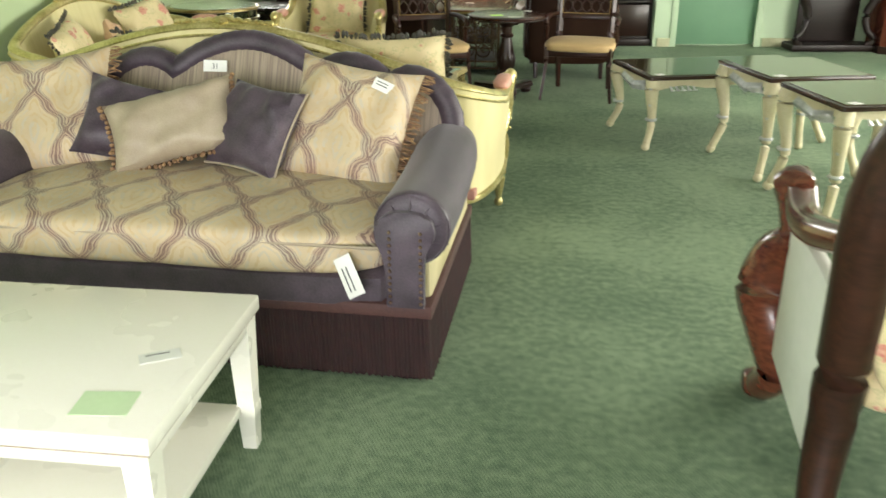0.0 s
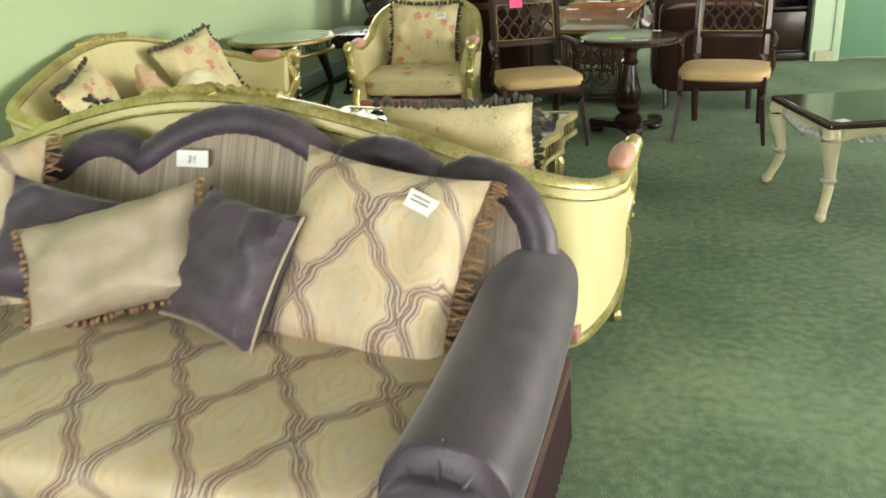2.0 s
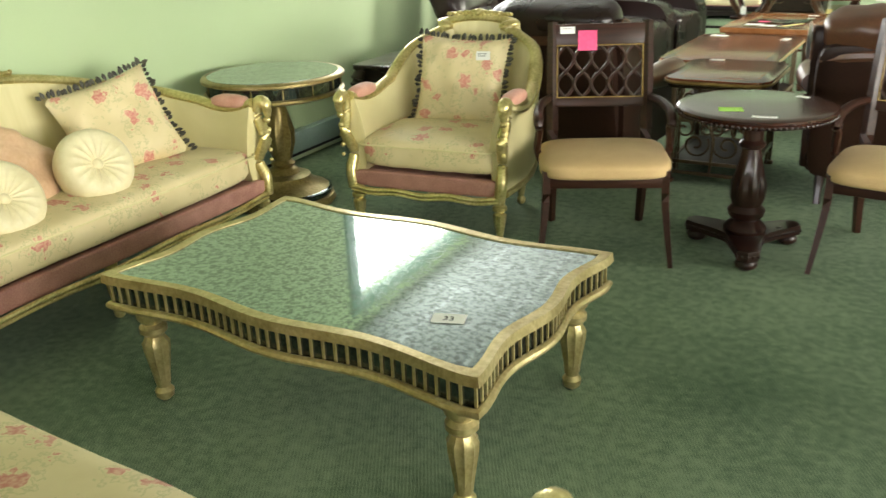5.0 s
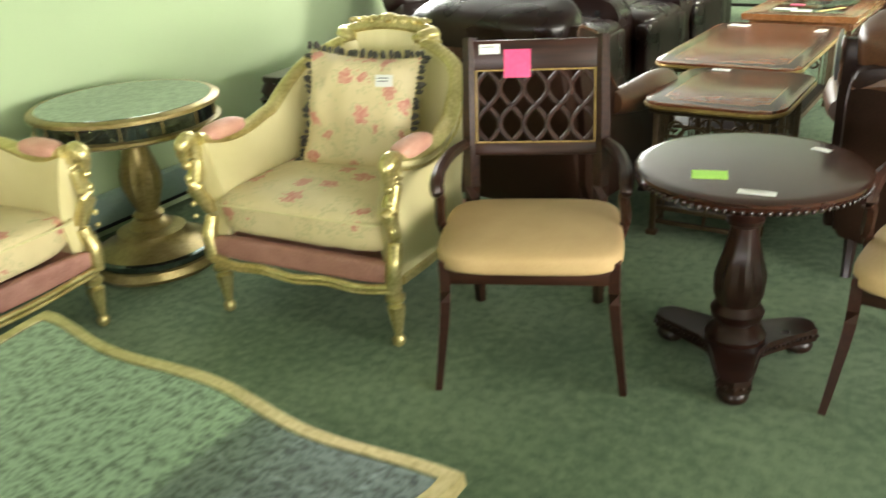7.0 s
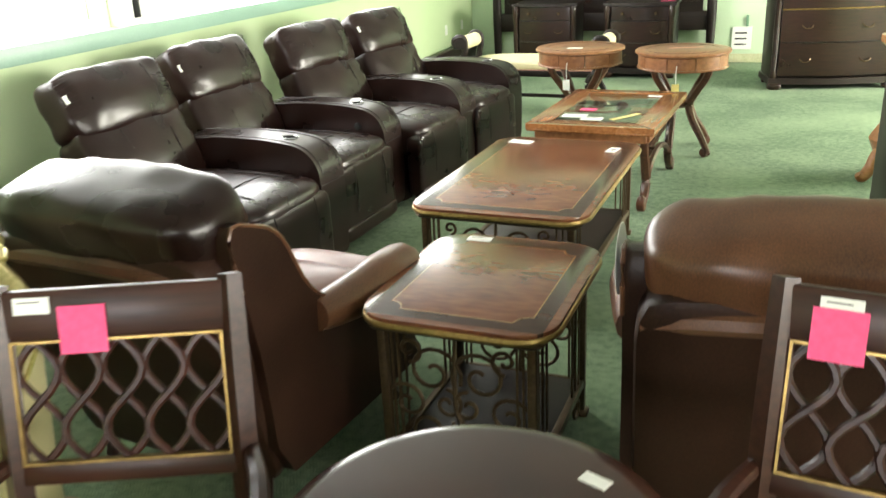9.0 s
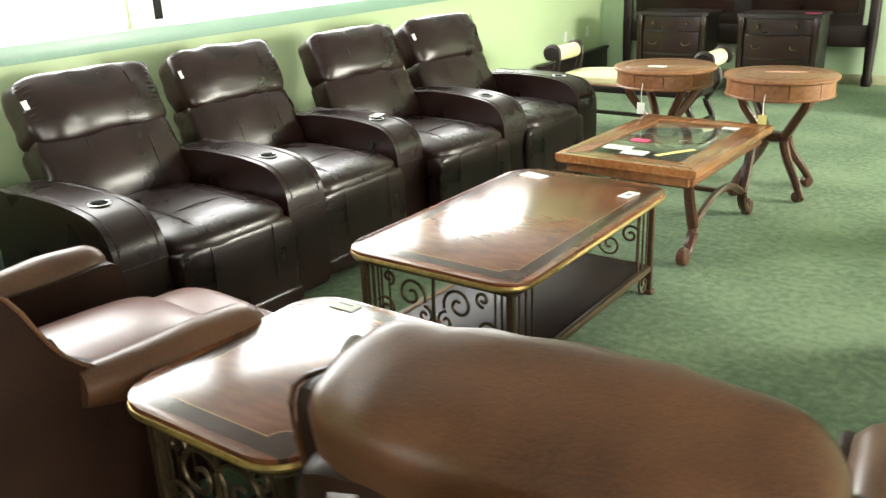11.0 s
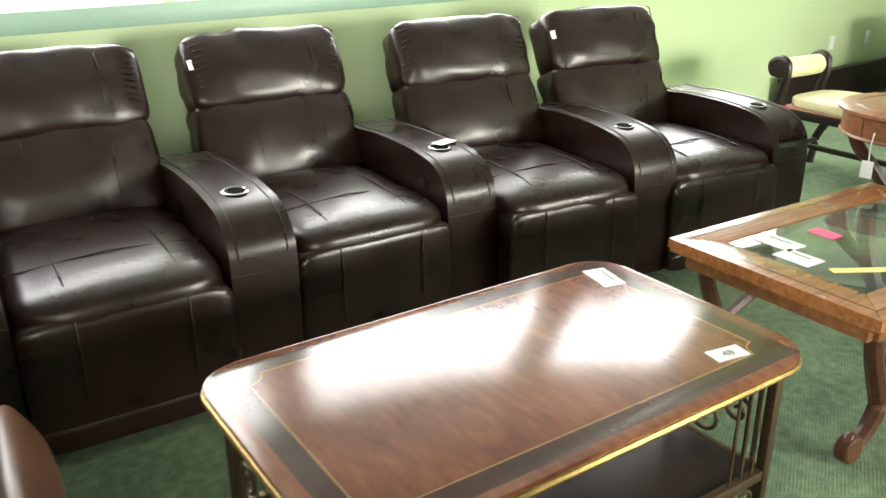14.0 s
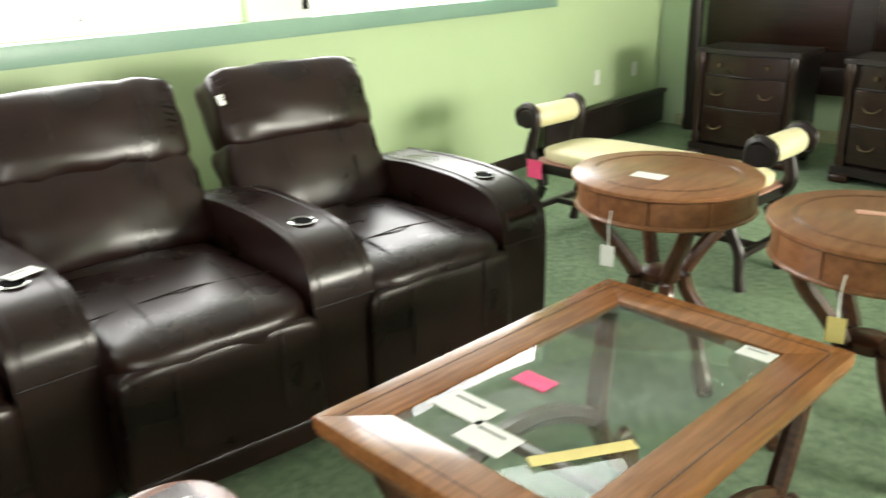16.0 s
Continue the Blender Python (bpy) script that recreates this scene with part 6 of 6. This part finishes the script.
# ---- drum tables ----
def drum_table(m, red=False, tagmat="paper"):
    s = thing("drum_table", m, "round walnut drum table with veneered apron and scroll legs", "side table", "walnut drum tables")
    h, r = 0.745, 0.335
    part("tabletop", lathe(bm_(), [(r - 0.012, h - 0.026), (r, h - 0.018), (r, h - 0.006), (r - 0.008, h)], seg=64), "drum", s)
    b = bm_()
    for rr in (0.25, 0.262):
        tube(b, [(rr * math.cos(2 * math.pi * i / 56), rr * math.sin(2 * math.pi * i / 56), h - 0.0005) for i in range(56)], 0.0016, 4, True)
    part("banding", b, "drumleg", s)
    n = 10
    for k in range(n):
        a0, a1 = 2 * math.pi * (k + 0.015) / n, 2 * math.pi * (k + 0.985) / n
        b = bm_()
        outp = [((r - 0.022) * math.cos(a0 + (a1 - a0) * i / 5), (r - 0.022) * math.sin(a0 + (a1 - a0) * i / 5)) for i in range(6)]
        innp = [((r - 0.045) * math.cos(a1 - (a1 - a0) * i / 5), (r - 0.045) * math.sin(a1 - (a1 - a0) * i / 5)) for i in range(6)]
        slab(b, outp + innp, h - 0.115, h - 0.024)
        part("apron_panel", b, "drum", s)
    part("apron_bead", tube(bm_(), [((r - 0.02) * math.cos(2 * math.pi * i / 56), (r - 0.02) * math.sin(2 * math.pi * i / 56), h - 0.118) for i in range(56)], 0.008, 6, True), "drum", s)
    part("underside", lathe(bm_(), [(r - 0.046, h - 0.11), (r - 0.046, h - 0.10)], seg=40), "drumleg", s)
    lg = None
    for k in range(4):
        q = pose(0, 0, 0, 0, 0, 45 + 90 * k)
        if lg is None:
            b = bm_()
            tube(b, smooth_path([(0.27, 0, h - 0.11), (0.235, 0, 0.56), (0.14, 0, 0.44), (0.09, 0, 0.35), (0.13, 0, 0.25), (0.22, 0, 0.14), (0.27, 0, 0.07), (0.285, 0, 0.035), (0.255, 0, 0.03)], 5), [0.026, 0.028, 0.028, 0.03, 0.028, 0.026, 0.024, 0.028, 0.02], 8)
            lathe(b, [(0.028, -0.026), (0.034, -0.02), (0.034, 0.02), (0.028, 0.026)], seg=16, m=pose(0.268, 0, 0.036, 90, 0, 0))
            lg = part("leg", b, "drumleg", s, "S-curved leg with scroll foot", q)
        else:
            again(lg, q)
    part("boss", lathe(bm_(), [(0.05, 0.325), (0.075, 0.34), (0.075, 0.37), (0.04, 0.385)], seg=20), "drumleg", s)
    kn = part("key", lathe(bm_(), [(0.012, 0), (0.012, 0.012), (0.007, 0.016)], seg=12, m=pose(-0.03, -r + 0.045, h - 0.07, 90, 0, 0)), "brassedge", s, "brass key escutcheon")
    part("tag_string", tube(bm_(), [(-0.03, -r + 0.018, h - 0.075), (-0.034, -r + 0.012, h - 0.13), (-0.032, -r + 0.014, h - 0.20)], 0.003, 5), "paper", kn)
    card("swing_tag", kn, pose(-0.034, -r + 0.012, h - 0.235, 90, 0, 8), 0.05, 0.075, tagmat, 0, "swinging price tag")
    card("price_card", s, pose(-0.02, -0.09, h, 0, 0, 4) if not red else pose(0.02, 0.06, h, 0, 0, 12), 0.115 if not red else 0.24, 0.07 if not red else 0.04, "paper" if not red else "pinkpad", 0, "white price card" if not red else "red and cream paper strip")
    return s


drum_table(pose(0.355, 12.86, 0, 0, 0, -8))
drum_table(pose(1.10, 12.64, 0, 0, 0, -4), True, "yellow")


# ---- scroll-arm bench ----
def bench(m):
    s = thing("upholstered_bench", m, "dark carved bench with cream seat and rolled arms", "bench")
    w, d = 1.28, 0.46
    part("seat", soft_box(bm_(), (0, d / 2, 0.46), (w - 0.10, d - 0.02, 0.09), 5, 9, crown=0.025), "ivory", s, "cream upholstered seat")
    part("seat_rail", box(bm_(), (0, d / 2, 0.395), (w - 0.08, d - 0.02, 0.06), 0.008), "black", s)
    part("edge_band", box(bm_(), (0, d / 2, 0.424), (w - 0.075, d - 0.015, 0.008), 0), "rosevelvet", s)
    for sx in (-1, 1):
        part("arm_roll", tube(bm_(), [(sx * (w / 2), 0.05, 0.645), (sx * (w / 2), 0.07, 0.645), (sx * (w / 2), d - 0.07, 0.645), (sx * (w / 2), d - 0.05, 0.645)], [0.045, 0.062, 0.062, 0.045], 18), "ivory", s, "cream rolled arm")
        for y in (0.03, d - 0.03):
            b = bm_()
            tube(b, smooth_path([(sx * (w / 2 - 0.05), y, 0.39), (sx * (w / 2 - 0.015), y, 0.45), (sx * (w / 2 - 0.025), y, 0.53), (sx * (w / 2 - 0.045), y, 0.60), (sx * (w / 2 - 0.04), y, 0.68), (sx * (w / 2 + 0.01), y, 0.705), (sx * (w / 2 + 0.065), y, 0.67), (sx * (w / 2 + 0.05), y, 0.615), (sx * (w / 2), y, 0.63)], 5), [0.034, 0.036, 0.03, 0.026, 0.026, 0.026, 0.028, 0.024, 0.018], 8, up=(0, 1, 0))
            lathe(b, [(0.045, -0.025), (0.052, -0.018), (0.052, 0.018), (0.045, 0.025)], seg=16, m=pose(sx * (w / 2 + 0.005), y, 0.642, 90, 0, 0))
            part("arm_scroll", b, "black", s, "carved dark scroll arm")
            b = bm_()
            tube(b, smooth_path([(sx * (w / 2 - 0.06), y, 0.39), (sx * (w / 2 - 0.10), y, 0.30), (sx * (w / 2 - 0.045), y, 0.18), (sx * (w / 2 - 0.035), y, 0.08), (sx * (w / 2 - 0.02), y, 0.0)], 5), [0.036, 0.03, 0.026, 0.024, 0.028], 8)
            part("leg", b, "black", s)
        part("end_stretcher", box(bm_(), (sx * (w / 2 - 0.045), d / 2, 0.16), (0.035, d - 0.08, 0.03), 0.005), "black", s)
    part("stretcher", box(bm_(), (0, d / 2, 0.16), (w - 0.11, 0.035, 0.03), 0.005), "black", s)
    card("sticky_note", s, pose(-w / 2 + 0.07, -0.004, 0.385, 90, 0, 0), 0.10, 0.10, "pink", 0, "hot pink sticky note")
    return s


bench(pose(-0.17, 13.80, 0, 0, 0, -11))


# ---- bedroom pieces at the far end ----
def bombe_chest(name, m, w, d, h, rows, label, category, carved=False):
    s = thing(name, m, label, category)

    def front(x, z):
        return -0.03 * math.cos(math.pi * x / w * 2) - 0.012 * math.sin(z / h * math.pi * 2)

    b = bm_()
    box(b, (0, d / 2 + 0.03, h / 2 + 0.03), (w - 0.04, d - 0.08, h - 0.12), 0.004)
    part("carcass", b, "black", s)
    out = [(-w / 2, d), (w / 2, d)] + [(w / 2 - w * i / 24, -0.01 + front(w / 2 - w * i / 24, 0)) for i in range(25)]
    part("top", slab(bm_(), out[::-1], h - 0.035, h, 0.01), "black", s, "moulded serpentine top")
    part("plinth", slab(bm_(), [(x * 1.0, y - (0.008 if y < d / 2 else 0)) for x, y in out[::-1]], 0.05, 0.11, 0.012), "black", s)
    for sx in (-1, 1):
        f = part("bracket_foot", soft_box(bm_(), (sx * (w / 2 - 0.06), 0.03, 0.03), (0.13, 0.12, 0.06), 4, 4), "mahog", s)
        part("corner_pilaster", lathe(bm_(), [(0.028, 0.11), (0.036, 0.14), (0.026, 0.18), (0.03, h * 0.5), (0.026, h - 0.18), (0.04, h - 0.08), (0.03, h - 0.035)], (sx * (w / 2 - 0.045), 0.035, 0), 12, flute=6, depth=0.15, band=(0.18, h - 0.2)), "mahog", s)
        part("back_foot", box(bm_(), (sx * (w / 2 - 0.06), d - 0.06, 0.03), (0.08, 0.08, 0.06), 0.01), "black", s)
    zz = 0.125
    tot = h - 0.035 - 0.125
    for k, fr in enumerate(rows):
        hh = tot * fr
        b = bm_()
        o = []
        for i in range(17):
            x = -w / 2 + 0.085 + (w - 0.17) * i / 16
            o.append((x, front(x, zz) + 0.012))
        slab(b, o + [(w / 2 - 0.085, 0.06), (-w / 2 + 0.085, 0.06)], zz + 0.008, zz + hh - 0.008, 0.006)
        dr_ = part("drawer", b, "mahog", s)
        for sx in ((-1, 1) if k < len(rows) - 1 or w > 0.8 else (-1, 1)):
            xx = sx * w * 0.23
            yy = front(xx, zz) + 0.004
            zc = zz + hh * 0.5
            if carved or k < len(rows) - 1:
                part("drawer_pull", tube(bm_(), smooth_path([(xx - 0.05, yy, zc + 0.008), (xx - 0.03, yy - 0.018, zc - 0.016), (xx, yy - 0.022, zc - 0.022), (xx + 0.03, yy - 0.018, zc - 0.016), (xx + 0.05, yy, zc + 0.008)], 4), 0.006, 6), "iron", dr_, "dark bronze bail pull")
            else:
                part("drawer_knob", lathe(bm_(), [(0.008, 0), (0.008, 0.01), (0.018, 0.018), (0.014, 0.028)], seg=12, m=pose(xx, yy, zc, 90, 0, 0)), "iron", dr_, "dark bronze knob")
        if k:
            part("drawer_rail", tube(bm_(), [(x, y - 0.006, zz) for x, y in o], 0.007, 6), "brassedge" if carved and k == len(rows) - 1 else "black", s)
        zz += hh
    return s


bombe_chest("nightstand", pose(-0.27, 16.10, 0, 0, 0, -9), 0.76, 0.46, 0.80, (0.4, 0.36, 0.24), "dark espresso three-drawer nightstand with serpentine front", "nightstand")
bombe_chest("nightstand", pose(0.78, 15.86, 0, 0, 0, -9), 0.78, 0.46, 0.80, (0.4, 0.36, 0.24), "dark espresso nightstand with a pink note on top", "nightstand")
ns = thing("sticky_note", pose(1.08, 15.98, 0.80, 0, 0, 5), "hot pink note lying on the nightstand", "note")
card("slip", ns, Matrix(), 0.14, 0.08, "pink", 0)
bombe_chest("chest_of_drawers", pose(2.63, 15.10, 0, 0, 0, 3), 1.18, 0.52, 1.04, (0.37, 0.35, 0.28), "tall dark mahogany chest of drawers with carved corners", "chest", True)


def bed(m):
    """Local: headboard at y = 0, rails run towards -y."""
    s = thing("bed", m, "dark espresso bed frame with tall panelled headboard, no mattress", "bed")
    w, h = 2.58, 1.75
    part("headboard_panel", box(bm_(), (0, 0, 1.10), (w - 0.2, 0.05, 1.0), 0.008), "black", s)
    for sx in (-1, 1):
        part("bed_post", lathe(bm_(), [(0.05, 0), (0.06, 0.05), (0.045, 0.12), (0.055, 0.5), (0.05, 1.5), (0.065, h)], (sx * w / 2, 0, 0), 16), "black", s)
        part("panel_moulding", box(bm_(), (sx * w * 0.24, -0.03, 1.12), (1.05, 0.02, 0.8), 0.01), "mahog", s)
    part("headboard_cap", box(bm_(), (0, 0, h - 0.03), (w + 0.08, 0.12, 0.06), 0.02), "black", s)
    part("headboard_foot_rail", box(bm_(), (0, 0, 0.50), (w - 0.1, 0.045, 0.22), 0.006), "black", s)
    return s


bed(ROOM @ pose(1.66, 17.28, 0))
sr = thing("wooden_plank", ROOM @ pose(0.10, 16.40, 0), "long dark stained wooden board standing along the wall", "plank")
part("rail", box(bm_(), (0, 0, 0.17), (0.045, 1.8, 0.26), 0.01), "black", sr)
part("rail_cap", box(bm_(), (0.004, 0, 0.31), (0.07, 1.82, 0.03), 0.008), "black", sr)
part("rail_foot", box(bm_(), (0, -0.85, 0.02), (0.07, 0.07, 0.04), 0.008), "black", sr)
nt = thing("wall_notice", ROOM @ pose(3.30, 17.385, 0.28, 90, 0, 0), "white paper notices taped low on the wall", "notice")
card("sheet", nt, pose(0, 0, 0), 0.22, 0.26, "paper", 3, "white paper sheet")
card("sheet", nt, pose(0.05, 0.19, 0), 0.03, 0.14, "panel", 0, "green marker strip")


def carved_post(m):
    s = thing("carved_stand", m, "carved orange-brown wooden stand with scroll feet", "stand")
    part("column", lathe(bm_(), [(0.12, 0.10), (0.16, 0.16), (0.20, 0.26), (0.16, 0.34), (0.11, 0.40), (0.13, 0.46), (0.15, 0.58), (0.12, 0.72), (0.14, 0.80), (0.20, 0.86), (0.20, 0.90)], seg=24, flute=8, depth=0.15, band=(0.3, 0.8)), "orange", s)
    ft = None
    for k in range(3):
        q = pose(0, 0, 0, 0, 0, 200 + 120 * k)
        if ft is None:
            ft = part("foot", tube(bm_(), smooth_path([(0.06, 0, 0.22), (0.15, 0, 0.17), (0.20, 0, 0.08), (0.25, 0, 0.03), (0.28, 0, 0.05)], 4), [0.05, 0.05, 0.04, 0.035, 0.02], 10), "orange", s, "", q)
        else:
            again(ft, q)
    return s


carved_post(pose(2.43, 11.95, 0))


# ---- dark pieces by the partition and the wall ----
def cabriole_side_table(m):
    s = thing("end_table", m, "dark mahogany end table with carved cabriole legs", "side table")
    w, d, h = 0.62, 0.62, 0.62
    part("tabletop", slab(bm_(), rounded(w / 2, d / 2, 0.04, 4), h - 0.03, h, 0.008), "mahog", s)
    part("apron", box(bm_(), (0, 0, h - 0.075), (w - 0.08, d - 0.08, 0.09), 0.01), "mahog", s)
    for sx in (-1, 1):
        for sy in (-1, 1):
            b = bm_()
            dx, dy = sx * 0.7, sy * 0.7
            tube(b, smooth_path([(dx * 0.06, dy * 0.06, 0.02), (dx * 0.04, dy * 0.04, 0.06), (-dx * 0.02, -dy * 0.02, 0.20), (dx * 0.01, dy * 0.01, 0.36), (dx * 0.045, dy * 0.045, 0.50), (dx * 0.01, dy * 0.01, 0.58)], 4), [0.04, 0.03, 0.026, 0.034, 0.05, 0.045], 10)
            soft_box(b, (dx * 0.06, dy * 0.06, 0.022), (0.09, 0.09, 0.044), 3, 4)
            part("leg", b, "mahog", s, "carved cabriole leg", pose(sx * (w / 2 - 0.06), sy * (d / 2 - 0.06), 0))
    card("price_card", s, pose(0.1, 0.0, h, 0, 0, 10), 0.15, 0.10, "paper", 1, "white price card")
    return s


cabriole_side_table(ROOM @ pose(0.66, 8.85, 0))


def bookcase(m):
    s = thing("cabinet", m, "tall dark espresso cabinet with open shelves against the partition", "cabinet")
    w, d, h = 0.52, 0.42, 2.05
    for x in (-w / 2 + 0.015, w / 2 - 0.015):
        part("side", box(bm_(), (x, d / 2, h / 2), (0.03, d, h), 0.003), "black", s)
    part("back_board", box(bm_(), (0, d - 0.01, h / 2 + 0.03), (w - 0.06, 0.015, h - 0.08), 0), "black", s)
    for z in (0.09, 0.50, 0.95, 1.40, 1.80):
        part("shelf", box(bm_(), (0, d / 2, z), (w - 0.06, d - 0.03, 0.025), 0.002), "black", s)
    part("plinth", box(bm_(), (0, d / 2 - 0.012, 0.04), (w + 0.03, d + 0.02, 0.08), 0.01), "black", s)
    part("cornice", box(bm_(), (0, d / 2 - 0.012, h), (w + 0.06, d + 0.03, 0.06), 0.015), "black", s)
    part("drawer_front", box(bm_(), (0, 0.01, 0.29), (w - 0.07, 0.02, 0.36), 0.006), "mahog", s)
    return s


bookcase(pose(2.19, 10.20, 0))


def console(m):
    s = thing("console_table", m, "dark carved console with S-shaped legs on a plinth", "console")
    part("plinth", box(bm_(), (0, 0, 0.045), (0.95, 0.34, 0.07), 0.012), "black", s)
    for sx in (-1, 1):
        part("leg", tube(bm_(), smooth_path([(sx * 0.36, -0.12, 0.08), (sx * 0.42, -0.13, 0.10), (sx * 0.44, -0.14, 0.16), (sx * 0.36, -0.12, 0.24), (sx * 0.33, -0.1, 0.42), (sx * 0.42, -0.13, 0.62), (sx * 0.46, -0.14, 0.76)], 5), [0.03, 0.04, 0.036, 0.036, 0.045, 0.055, 0.05], 10), "black", s, "S-shaped carved leg")
    part("tabletop", box(bm_(), (0, 0, 0.81), (1.1, 0.40, 0.05), 0.015), "black", s)
    part("back_panel", box(bm_(), (0, 0.14, 0.43), (0.7, 0.03, 0.70), 0.01), "black", s)
    return s


console(pose(4.42, 9.86, 0))


def barrel_chest(m):
    s = thing("bowfront_cabinet", m, "dark mahogany bow-front cabinet by the partition", "cabinet")
    prof = [(-0.42, 0.25), (0.42, 0.25), (0.42, -0.1), (0.30, -0.22), (0.1, -0.28), (-0.1, -0.28), (-0.30, -0.22), (-0.42, -0.1)]
    part("body", slab(bm_(), prof, 0.08, 1.0, 0.02), "redwood", s)
    part("top", slab(bm_(), [(x * 1.07, y * 1.07) for x, y in prof], 1.0, 1.05, 0.015), "mahog", s)
    part("plinth", slab(bm_(), [(x * 1.03, y * 1.03) for x, y in prof], 0.0, 0.08, 0.01), "mahog", s)
    return s


barrel_chest(pose(5.30, 9.70, 0))
